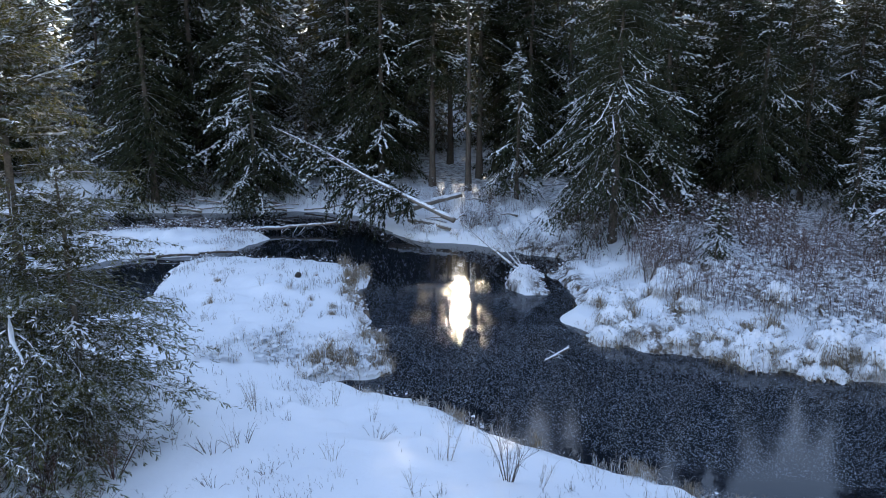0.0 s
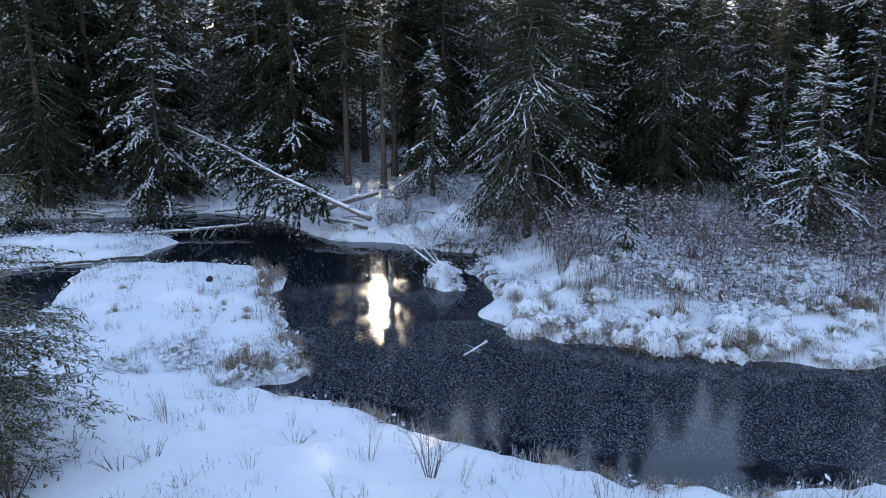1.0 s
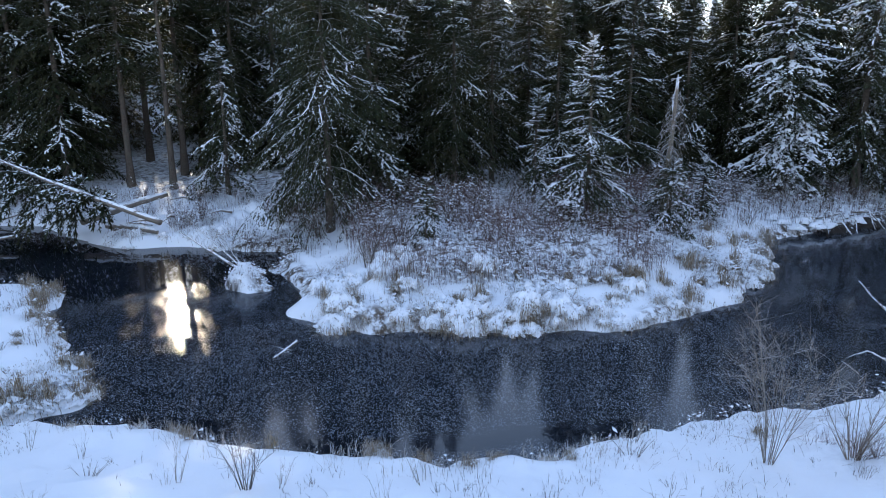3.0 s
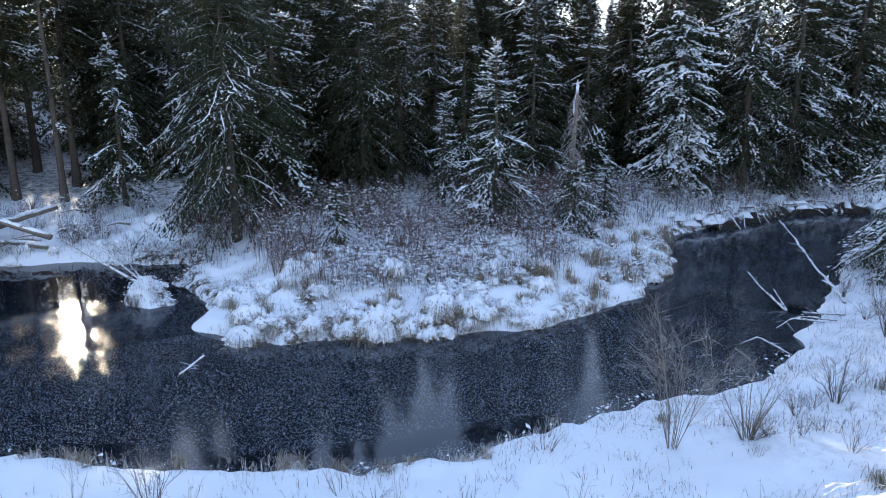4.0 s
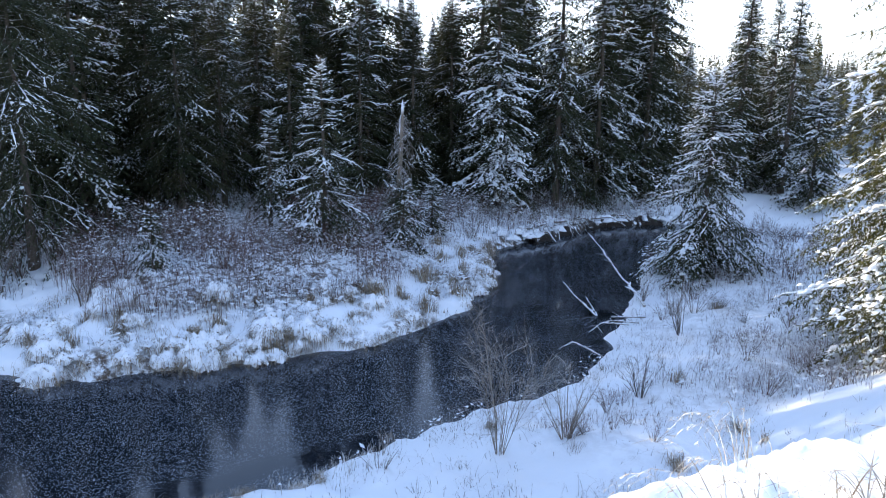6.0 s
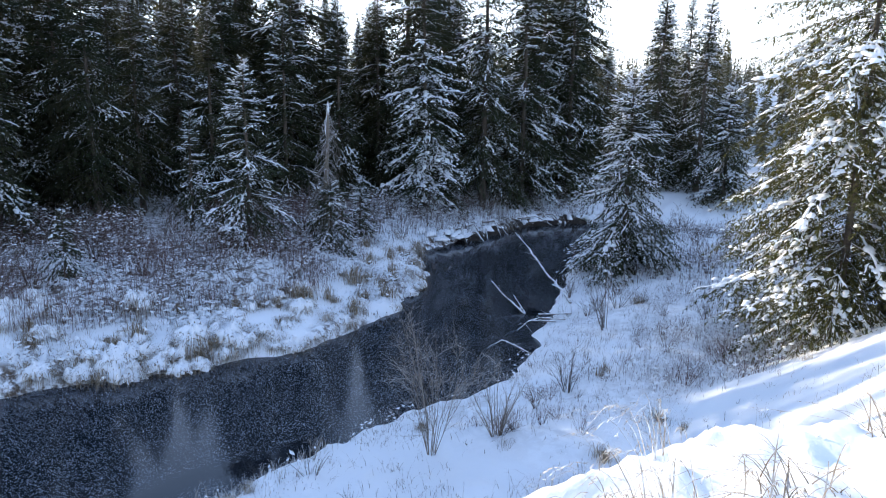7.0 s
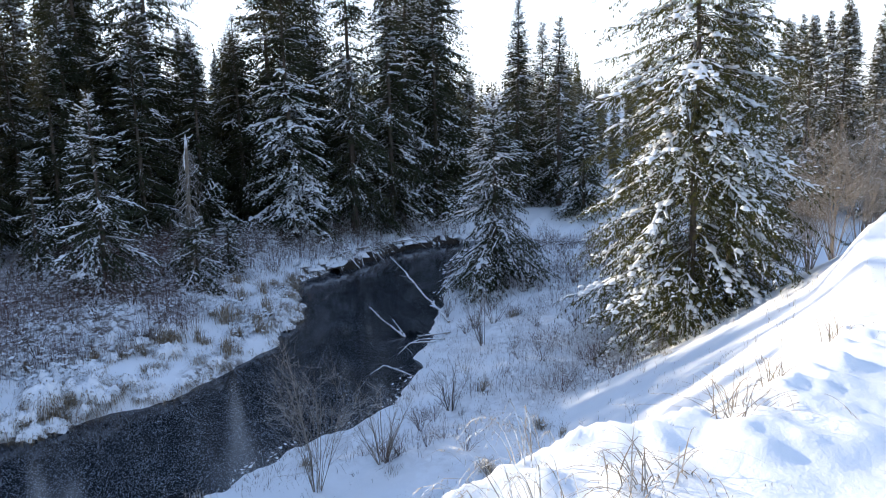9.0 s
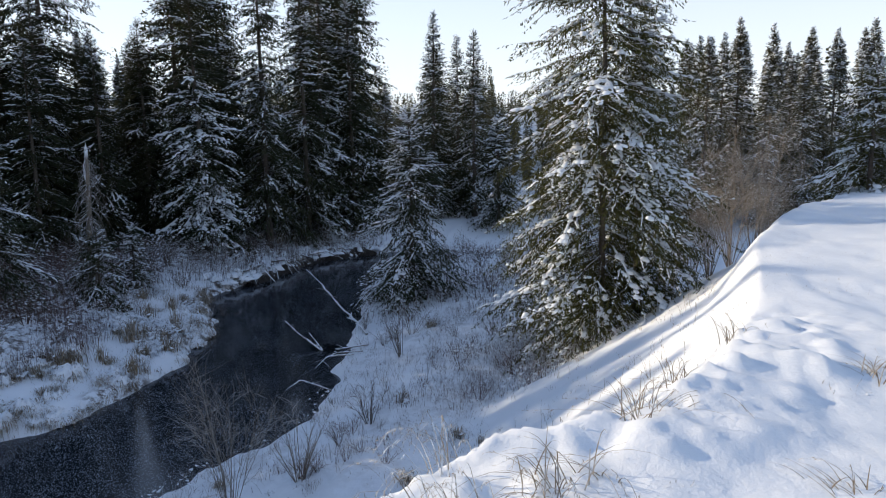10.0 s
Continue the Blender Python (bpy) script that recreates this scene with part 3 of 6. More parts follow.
    lat = unit(np.cross(fwd, up)) * r.choice([-1.0, 1.0], len(j))[:, None]
    go = unit(fwd * r.uniform(0.4, 1.0, len(j))[:, None] + lat * r.uniform(0.2, 1.0, len(j))[:, None] + r.normal(0, 0.28, (len(j), 3)) - up * (0.15 + 0.25 * droop))
    small = (coarse * np.clip(0.3 + (1 - u[i]) * 5, 0, 1))[j]          # short needles towards the leader
    reach = leaf * r.uniform(0.55, 1.3, len(j)) * (1.1 - 0.35 * w) * small
    kites(green, base, base + go * reach[:, None], blade * r.uniform(0.7, 1.3, len(j)) * small, reach * 0.1)
    # snow: loaded boughs, and a scatter on the others
    inside = (u > band[0]) & (u < band[1])
    face = 0.5 + 0.5 * np.sin(2 * az + zs * 0.9 + seed) * np.sin(zs * 1.3 + az + 2 * seed)
    heavy = r.random(n) < pads * (0.35 + 1.3 * face) * np.where(inside, 1.0, 0.2) * np.where(length > 0.2, 1, 0.5)
    drift = 0.5 + 0.5 * np.sin(at[:, 0] * 1.7 + seed) * np.sin(at[:, 1] * 1.5 + 1 + at[:, 2] * 0.9)
    odds = np.where(heavy[i] & (q > 0.3), 0.9, 0.5 * snow * drift * np.where(inside[i], 1.0, 0.35) * (0.4 + 0.8 * q))
    some = np.arange(len(at))[r.random(len(at)) < odds]
    # short crooked strips on some of the branchlets
    strip = some[r.random(len(some)) < 0.4]
    m = len(strip)
    w2 = r.uniform(0.0, 0.6, m)[:, None] + (r.uniform(0.25, 0.5, m)[:, None]) * np.linspace(0, 1, 4)[None]
    line = lay(np.repeat(strip, 4), w2.ravel()).reshape(m, 4, 3) + up * 0.008 + r.normal(0, 0.09 * leaf, (m, 4, 3)) * [1, 1, 0.3]
    load = np.where(heavy[i[strip]], 1.0, 0.5) * plump
    body = np.array([0.2, 1.0, 1.0, 0.2]) * r.uniform(0.3, 1.5, (m, 4)) * load[:, None]
    ridges(white, line, blade * (0.2 + 0.8 * body), (0.008 + 0.026 * body) * leaf / 0.15)
    # clots on the others
    j2 = np.repeat(some, np.where(heavy[i[some]], 2, 1))
    w2 = r.uniform(0.1, 1.0, len(j2))
    load = np.where(heavy[i[j2]], 1.0, 0.55) * plump * r.uniform(0.4, 1.4, len(j2))
    mid = lay(j2, w2) + r.normal(0, 0.15 * leaf, (len(j2), 3)) * [1, 1, 0.3]
    d = unit(way[j2] * [1, 1, 0.45] + r.normal(0, 0.4, (len(j2), 3)) * [1, 1, 0.3]) * (leaf * r.uniform(0.22, 0.55, len(j2)))[:, None]
    lumps(white, mid - d, mid + d + up * 0.004, blade * (0.35 + 0.95 * load), (0.008 + 0.024 * load) * leaf / 0.15)
    if heavy.any():
        # a broken ridge along the loaded boughs, with pads on it
        some = np.arange(n)[heavy]
        m, kk = len(some), 9
        w3 = r.uniform(0.12, 0.5, m)[:, None]
        w3 = w3 + (1.02 - w3) * np.linspace(0, 1, kk)[None]
        line = along(np.repeat(some, kk), w3.ravel()).reshape(m, kk, 3)
        run = np.gradient(line, axis=1)
        flat = np.clip(np.hypot(run[..., 0], run[..., 1]) / (np.linalg.norm(run, axis=-1) + 1e-9) * 1.6 - 0.6, 0, 1)
        body = np.sin(np.linspace(0.15, 0.92, kk) * np.pi)[None] * np.clip(r.normal(0.55, 0.55, (m, kk)), 0.02, 1.4) * plump * flat
        big = np.minimum(length[some], 1.5)[:, None]
        line = line + r.normal(0, 0.012, line.shape) * [1, 1, 0.4]
        ridges(white, line, 0.006 + (0.010 + 0.030 * big) * body, 0.008 + (0.008 + 0.030 * big) * body)
        j3 = np.repeat(some, np.maximum(1, (length[some] * 2.4 * plump * heap).astype(int)))
        w3 = r.uniform(0.4, 1.0, len(j3))
        size = np.minimum(length[j3], 1.5) * r.uniform(0.2, 1.0, len(j3)) * plump
        mid = along(j3, w3) + side[j3] * (r.normal(0, 0.08, len(j3)) * length[j3])[:, None]
        d = (along(j3, w3 + 0.05) - along(j3, w3 - 0.05)) * [1, 1, 0.5] + r.normal(0, 0.04, mid.shape) * [1, 1, 0.2]
        d = unit(d) * (0.03 + 0.06 * size)[:, None]
        lumps(white, mid - d, mid + d, 0.018 + 0.05 * size, 0.015 + 0.042 * size)
    # crumbs of snow on single twigs
    c = r.random(len(j)) < np.where(heavy[i[j]] & (q[j] > 0.3), 0.30, 0.03 * snow) * np.where(inside[i[j]], 1, 0.4)
    kites(white, base[c] + up * 0.016, base[c] + go[c] * (reach[c] * 0.8)[:, None] + up * 0.016, blade * 0.85 * np.ones(c.sum()), reach[c] * 0.05)
    return wood, green, white


def spruce_tree(label, m, needle, group="", **shape):
    wood, green, white = spruce(**shape)
    ob = thing("spruce_tree", label, "tree", m, group)
    part("trunk", wood, M_BARK, ob, "grey-brown trunk with bare limbs")
    if green.n:
        tagged(part("crown", green, needle, ob), kind="stuff")
    if white.n:
        tagged(part("snow_load", white, M_SNOW, ob, "white snow lying on the boughs"), kind="stuff")
    return ob


def at_ground(x, y, turn=0.0, size=1.0, sink=0.05):
    return pose(x, y, ground_at(x, y) - sink, 0, 0, turn) @ Matrix.Diagonal((size, size, size, 1))


def place_copy(ob, x, y, turn, size, label="", sink=0.05):
    c = copy_thing(ob, pose(x, y, ground_at(x, y) - sink, 0, 0, turn))
    c.scale = (size * random.uniform(0.94, 1.06), size * random.uniform(0.94, 1.06), size)
    if label:
        c["label"] = label
    return c


# the single trees that stand out
NEAR = dict(leaf=0.13, blade=0.021, fans=10, twigs=26)       # seen from twenty metres
spruce_tree("tall spruce with long drooping snow-dusted boughs", at_ground(6.75, 26.6, 128), M_NEEDLE, seed=11, tall=12.4, wide=3.6,
            crown_from=0.16, spacing=0.34, per_whorl=6, droop=0.95, snow=0.25, pads=0.34, plump=0.75, band=(0.22, 0.55), shape=0.5, gaps=0.25, fans=8, twigs=22, leaf=0.14, blade=0.023, fine_to=0.85)
spruce_tree("young spruce with snow on layered boughs above shrubs", at_ground(15.3, 21.2, 50), M_NEEDLE, seed=12, tall=6.9, wide=1.8,
            spacing=0.27, per_whorl=6, droop=0.5, snow=0.35, pads=0.65, plump=1.15, shape=0.9, gaps=0.15, jitter=0.15, **NEAR)
spruce_tree("slim young spruce with snowy tips on a bare lower trunk", at_ground(15.25, 25.0, 10), M_NEEDLE, seed=13, tall=4.9, wide=0.95,
            crown_from=0.16, spacing=0.20, per_whorl=5, droop=0.5, snow=0.6, pads=0.4, **NEAR)
spruce_tree("small spruce with heavy snow beside a dead snag", at_ground(20.9, 21.1, 10), M_NEEDLE, seed=14, tall=2.6, wide=0.75,
            spacing=0.15, per_whorl=6, droop=0.5, snow=0.7, pads=0.6, plump=1.1, **NEAR)
spruce_tree("full spruce with thick snow clumps on every bough", at_ground(29.3, 24.6, 10), M_NEEDLE, fans=7, twigs=16, leaf=0.18, blade=0.034, seed=15, tall=14.2, wide=2.9,
            spacing=0.28, per_whorl=7, droop=0.5, snow=0.35, pads=0.5, plump=1.7, shape=0.85, gaps=0.1, band=(0.0, 0.62))
spruce_tree("tall dark spruce with snow patches on a bare trunk", at_ground(33.0, 23.2, 70), M_NEEDLE, fans=7, twigs=15, leaf=0.19, blade=0.036, seed=16, tall=17.5, wide=2.7,
            crown_from=0.12, spacing=0.32, per_whorl=6, droop=0.6, snow=0.3, pads=0.3, plump=1.2, shape=0.75, band=(0.1, 0.6))
spruce_tree("snow-striped spruce leaning out over the river ice", at_ground(24.0, 10.3, 150), M_NEEDLE, seed=17, tall=7.2, wide=2.5,
            crown_from=0.03, spacing=0.27, per_whorl=6, droop=0.75, snow=0.35, pads=0.75, plump=1.15, jitter=0.15, shape=0.75, lean=0.02, gaps=0.15, **NEAR)
spruce_tree("spruce with thick snow in front of taller forest", at_ground(44.5, 12.9, 10), M_NEEDLE, seed=18, tall=7.4, wide=2.1,
            spacing=0.24, per_whorl=6, droop=0.5, snow=0.45, pads=0.55, plump=1.5, fans=7, twigs=15, leaf=0.19, blade=0.036)
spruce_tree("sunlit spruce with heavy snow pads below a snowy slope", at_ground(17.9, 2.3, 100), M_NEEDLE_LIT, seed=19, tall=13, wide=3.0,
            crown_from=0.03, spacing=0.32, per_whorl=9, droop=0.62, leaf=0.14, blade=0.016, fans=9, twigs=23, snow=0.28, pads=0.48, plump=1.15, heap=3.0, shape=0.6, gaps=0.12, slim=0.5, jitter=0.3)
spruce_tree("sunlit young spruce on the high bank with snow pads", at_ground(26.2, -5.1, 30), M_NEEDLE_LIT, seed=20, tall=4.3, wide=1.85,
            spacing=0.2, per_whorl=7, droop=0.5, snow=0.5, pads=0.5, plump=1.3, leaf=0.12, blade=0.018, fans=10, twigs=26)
spruce_tree("dark wide spruce at the water with bare snowless boughs", at_ground(-16.0, 37.6, 30), M_NEEDLE_FAR, seed=21, tall=16, wide=3.3,
            spacing=0.32, per_whorl=6, droop=0.6, snow=0.06, pads=0.03, plump=0.8, fine_to=0.55, fans=7, twigs=13, leaf=0.21, blade=0.042)
spruce_tree("spruce leaning over driftwood with scattered snow", at_ground(-10.4, 37.6, 30), M_NEEDLE, seed=22, tall=10.5, wide=2.3,
            spacing=0.28, per_whorl=6, droop=0.6, snow=0.35, pads=0.22, plump=1.0, fans=7, twigs=15, leaf=0.19, blade=0.036)
spruce_tree("spruce with a bare lower trunk and snowy drooping boughs", at_ground(3.6, 33.2, 10), M_NEEDLE, seed=23, tall=7.5, wide=1.7,
            crown_from=0.14, spacing=0.3, per_whorl=5, droop=0.8, snow=0.4, pads=0.35, plump=1.0, gaps=0.25, fans=8, twigs=17, leaf=0.17, blade=0.031)
spruce_tree("knee-high bent spruce with snow among shrubs", at_ground(8.7, 21.1, 10), M_NEEDLE, seed=24, tall=2.2, wide=0.7,
            spacing=0.16, per_whorl=5, droop=0.7, snow=0.5, pads=0.35, **NEAR)
spruce_tree("large dark spruce with sunlit upper boughs at the bank's foot", at_ground(-6.55, 10.2, 10), M_NEEDLE_OLIVE_LIT, seed=25, tall=7.6, wide=2.6,
            crown_from=0.04, spacing=0.30, per_whorl=9, droop=0.32, leaf=0.15, blade=0.012, fans=10, twigs=34, snow=0.25, pads=0.2, plump=0.5, shape=0.75, gaps=0.1, jitter=0.2)
spruce_tree("young frosted spruce with a sunlit pointed top", at_ground(-5.55, 9.75, 80), M_NEEDLE_OLIVE_LIT, seed=26, tall=4.6, wide=1.0,
            crown_from=0.10, spacing=0.2, per_whorl=6, droop=0.35, leaf=0.14, blade=0.011, fans=10, twigs=32, snow=0.25, pads=0.2, plump=0.5, shape=0.8, gaps=0.15, jitter=0.2)
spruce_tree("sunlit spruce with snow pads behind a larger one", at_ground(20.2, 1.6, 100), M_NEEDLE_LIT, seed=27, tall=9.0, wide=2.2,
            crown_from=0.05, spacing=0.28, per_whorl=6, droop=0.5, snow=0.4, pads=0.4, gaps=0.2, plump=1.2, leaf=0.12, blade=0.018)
for x_, y_, t_, s_ in ((26.9, 32.3, 20.0, 45), (26.3, 37.4, 19.5, 46)):
    spruce_tree("very tall dark spruce with sparse snow", at_ground(x_, y_, 40), M_NEEDLE_FAR, seed=s_, tall=t_, wide=3.9,
                crown_from=0.08, spacing=0.36, per_whorl=6, droop=0.6, snow=0.10, pads=0.08, shape=0.6, gaps=0.12, fans=7, twigs=18, leaf=0.2, blade=0.036, fine_to=0.72)
for x_, y_, t_, s_ in ((-0.6, 38.6, 14.5, 28), (2.2, 41.5, 16.0, 29), (0.5, 47.0, 17.0, 30), (3.6, 46.0, 17.0, 38), (-2.3, 44.5, 16.0, 39)):
    spruce_tree("tall spruce with a long bare trunk below its crown", at_ground(x_, y_, 40), M_NEEDLE_FAR, seed=s_, tall=t_, wide=2.5,
                crown_from=0.42, spacing=0.34, per_whorl=7, droop=0.5, snow=0.15, pads=0.10, rings=3, gaps=0.05, shape=0.45, fans=7, twigs=11, leaf=0.25, blade=0.046)
# added in the sun's lane so that its boughs dapple the glint on the ice
spruce_tree("thin added spruce that breaks up the sun's glint", at_ground(1.35, 36.4, 40), M_NEEDLE_FAR, seed=48, tall=12.5, wide=1.5,
            crown_from=0.30, spacing=0.42, per_whorl=5, droop=0.6, snow=0.2, pads=0.1, gaps=0.35, fans=7, twigs=14, leaf=0.2, blade=0.034)
# the close row above the upper bend, dark with snow patches
for x_, y_, t_, w_, s_ in ((36.2, 22.6, 15.8, 2.5, 61), (39.0, 23.2, 16.4, 2.7, 62), (40.4, 21.7, 15.2, 2.5, 63), (46.3, 18.3, 14.6, 1.8, 64), (49.6, 17.6, 13.2, 1.7, 65), (47.2, 15.5, 13.2, 1.8, 66)):
    spruce_tree("tall slender spruce above the bend with snow patches", at_ground(x_, y_, 25 * s_), M_NEEDLE, seed=s_, tall=t_, wide=w_,
                crown_from=0.06, spacing=0.32, per_whorl=6, droop=0.55, snow=0.28, pads=0.26, plump=1.2, shape=0.8, fans=7, twigs=15, leaf=0.19, blade=0.037)

# the wood behind them: five kinds, repeated
WOOD = dict(rings=3, fans=7, twigs=15, leaf=0.22, blade=0.042, gaps=0.08)
FAR = dict(rings=2, fans=6, twigs=9, leaf=0.3, blade=0.06, slim=0.7, shape=1.0, gaps=0.05, spacing=0.36, per_whorl=6)
KINDS = [
    spruce_tree("tall dark forest spruce with thin snow on its boughs", at_ground(11.5, 36.5, 0), M_NEEDLE_FAR, "forest spruces", seed=31, tall=15.5, wide=3.3,
                crown_from=0.05, spacing=0.36, per_whorl=6, droop=0.6, snow=0.16, pads=0.12, **WOOD),
    spruce_tree("tall dark forest spruce with thin snow on its boughs", at_ground(13.4, 33.6, 0), M_NEEDLE_FAR, "forest spruces", seed=32, tall=14.5, wide=3.0,
                crown_from=0.04, spacing=0.36, per_whorl=6, droop=0.65, snow=0.18, pads=0.12, **WOOD),
    spruce_tree("slender forest spruce with snow on its boughs", at_ground(24.5, 30.0, 0), M_NEEDLE_FAR, "forest spruces", seed=33, tall=12.5, wide=2.3,
                crown_from=0.05, spacing=0.34, per_whorl=6, droop=0.5, snow=0.25, pads=0.2, **WOOD),
    spruce_tree("old forest spruce with a bare lower trunk", at_ground(-3.6, 40.0, 0), M_NEEDLE_FAR, "forest spruces", seed=34, tall=16.5, wide=3.3,
                crown_from=0.15, spacing=0.36, per_whorl=6, droop=0.65, snow=0.15, pads=0.12, **WOOD),
    spruce_tree("bushy forest spruce with snow patches", at_ground(48.6, 19.2, 0), M_NEEDLE_FAR, "forest spruces", seed=35, tall=12.5, wide=2.7,
                crown_from=0.03, spacing=0.34, per_whorl=6, droop=0.5, snow=0.25, pads=0.24, **WOOD),
]
FAR_KINDS = [
    spruce_tree("forest spruce on the valley side dusted with snow", at_ground(-24.0, 43.0, 0), M_NEEDLE_FROST_LIT, "forest spruces", seed=36, tall=14.0, wide=2.5,
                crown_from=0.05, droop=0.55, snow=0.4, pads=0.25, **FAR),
    spruce_tree("slim forest spruce on the valley side dusted with snow", at_ground(56.0, -2.0, 0), M_NEEDLE_FROST_LIT, "forest spruces", seed=37, tall=14.0, wide=2.0,
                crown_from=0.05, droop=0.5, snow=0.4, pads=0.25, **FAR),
]
random.seed(5)
taken = [(6.75, 26.6), (15.3, 21.2), (29.3, 24.6), (33, 23.2), (44.5, 12.9), (-16, 37.6), (-10.4, 37.6), (3.6, 33.2),
         (11.5, 36.5), (13.4, 33.6), (24.5, 30.0), (-3.6, 40.0), (48.6, 19.2), (-24, 43), (56, -2), (-0.6, 38.6), (2.2, 41.5), (0.5, 47), (3.6, 46), (-2.3, 44.5), (26.9, 32.3), (26.3, 37.4), (36.2, 22.6), (39.0, 23.2), (40.4, 21.7), (46.3, 18.3), (49.6, 17.6), (47.2, 15.5), (1.35, 36.4)]


def sun_lane(x, y, half):
    """Whether a place lies in the lane through which the low sun shines."""
    return abs(x - 0.024 * y - 0.3) < half


def skyline(x, y):
    """The greatest height of a tree there that keeps the valley's open skyline."""
    far = math.hypot(x, y)
    az = math.degrees(math.atan2(x, y))
    rise = float(np.interp(az, [34, 36, 46, 48, 63.5, 65, 67.4, 67.8, 69.4, 69.8, 71.2, 71.6, 73, 73.6, 82, 84, 88, 106],
                           [30, 9.0, 8.5, 30, 30, 4.0, 4.0, 7.5, 7.5, 5.0, 5.0, 7.5, 7.5, 2.2, 2.0, 6.5, 8.5, 9.5]))
    if far > 78:
        rise = max(rise, 4.4)
    open_sky = 6.5 + far * math.tan(radians(rise))
    # low enough to let the sun reach the crest of the high bank
    sunny = float(np.interp(x, [-14, -10, -5, -1, 2, 8, 10, 12, 14.5, 20.5, 23, 26, 30], [60, 5.2, 3.8, 5.0, 4.6, 4.6, 5.0, 4.8, 2.6, 2.6, 4.8, 6.5, 60])) + 0.32 * y
    return min(open_sky, sunny) - ground_at(x, y)


TALL = (15.5, 14.5, 12.5, 16.5, 12.5)


def far_wood(count, box, gap, size, light=False, lane=2.2):
    made = 0
    for _ in range(count * 40):
        if made == count:
            return
        x, y = random.uniform(*box[0]), random.uniform(*box[1])
        if sun_lane(x, y, lane) or any((x - a) ** 2 + (y - b) ** 2 < gap * gap for a, b in taken):
            continue
        if float(shore(np.array([x]), np.array([y]))[0]) < 3.0:
            continue
        turn_ = math.degrees(math.atan2(x, y))
        if (74.6 < turn_ < 77.4 and x > 40) or -31.5 < turn_ < -26.2:
            continue
        k = random.randrange(2 if light else 5)
        scale = min(random.uniform(*size), skyline(x, y) * random.uniform(0.74 if light else 0.9, 1.0) / (14.0 if light else TALL[k]))
        if scale < 0.22:
            continue
        taken.append((x, y))
        place_copy((FAR_KINDS if light else KINDS)[k], x, y, random.uniform(0, 360), scale)
        made += 1


far_wood(9, ((30, 46), (23, 34)), 2.6, (1.1, 1.35))
far_wood(18, ((8, 33), (28, 36)), 2.3, (1.05, 1.35))
far_wood(13, ((-30, 8), (38.8, 45)), 2.4, (1.0, 1.3))
far_wood(14, ((-30, 46), (37, 48)), 2.6, (0.95, 1.3), True)
far_wood(64, ((-46, 48), (49, 60)), 2.5, (1.15, 1.6), True)
far_wood(14, ((38, 60), (9, 34)), 2.2, (0.6, 1.0), True)
far_wood(34, ((46, 80), (4, 24)), 2.2, (0.3, 0.9), True)
far_wood(64, ((40, 70), (-28, 9)), 1.9, (0.95, 1.35), True)


def distant_forest(name, label, spots, boughs, seed):
    """Many plain spruces, each of drooping boughs round a stem, joined into one."""
    r = np.random.default_rng(seed)
    geo = Geo()
    at = np.repeat(np.array([p[:3] for p in spots]), boughs, 0)
    tall = np.repeat(np.array([p[3] for p in spots]), boughs)
    girth = np.repeat(r.uniform(0.15, 0.21, len(spots)), boughs)
    u = np.tile(np.linspace(0.06, 1.0, boughs), len(spots)) + r.normal(0, 0.01, len(at))
    reach = tall * girth * np.clip(1 - u, 0.02, 1) ** 0.75 * r.uniform(0.6, 1.15, len(at)) + 0.10
    az = r.uniform(0, 2 * np.pi, len(at))
    out = np.stack([np.cos(az), np.sin(az), np.interp(u, [0, 0.6, 0.9, 1.0], [-0.55, -0.35, 0.2, 1.2])], 1)
    base = at + np.stack([0 * u, 0 * u, u * tall], 1)
    kites(geo, base, base + out * reach[:, None], reach * 0.19 + 0.09, reach * 0.10)
    ob = new(name, geo.mesh(name, M_NEEDLE_FROST_LIT, False))
    return tagged(ob, label, "forest", kind="stuff")


def scatter(count, box, gap, size, seed, keep):
    r = np.random.default_rng(seed)
    pts = np.stack([r.uniform(*box[0], count), r.uniform(*box[1], count)], 1)
    got = np.zeros((0, 2))
    for p in pts:
        if keep(*p) and (len(got) == 0 or ((got - p) ** 2).sum(1).min() > gap * gap):
            got = np.vstack([got, p])
    z = height(got[:, 0], got[:, 1]) - 0.2
    tall = r.uniform(*size, len(got))
    lane = np.abs(got[:, 0] - 0.024 * got[:, 1] - 0.3) < 4.0
    tall = np.where(lane, np.minimum(tall, -7.5 + 0.32 * got[:, 1] - z), tall)
    tall = np.minimum(tall, [skyline(*p) * r.uniform(0.8, 1.0) for p in got])
    return [(*p, h, t) for p, h, t in zip(got, z, tall) if t > 2.5]


def off_clearing(x, y):
    """Clear of the open snowy slopes that show between the trees."""
    az = math.degrees(math.atan2(x, y))
    far = math.hypot(x, y)
    return not (75.2 < az < 76.9 and 84 < far < 115) and not (-30.5 < az < -27.0 and 40 < far < 92)


spots = scatter(1100, ((-75, 62), (58, 80)), 2.5, (15, 23), 1, off_clearing)
spots += scatter(600, ((-80, -31), (32, 56)), 2.8, (10, 15), 3, off_clearing)
spots += scatter(800, ((60, 105), (-50, 60)), 3.0, (7.5, 13), 4, off_clearing)
spots += scatter(900, ((66, 135), (8, 48)), 2.3, (5, 10), 5, off_clearing)
distant_forest("distant_forest", "dark snow-dusted spruce forest on the valley sides", spots, 92, 77)
spots = scatter(1500, ((-150, 170), (78, 190)), 5.0, (10, 16), 2, off_clearing)
spots += scatter(700, ((105, 190), (-90, 78)), 4.0, (8, 13), 6, off_clearing)
spots += scatter(260, ((-14, 18), (80, 118)), 2.6, (16, 24), 8, off_clearing)
distant_forest("distant_forest", "far snow-dusted spruce forest on the hills", spots, 34, 78)


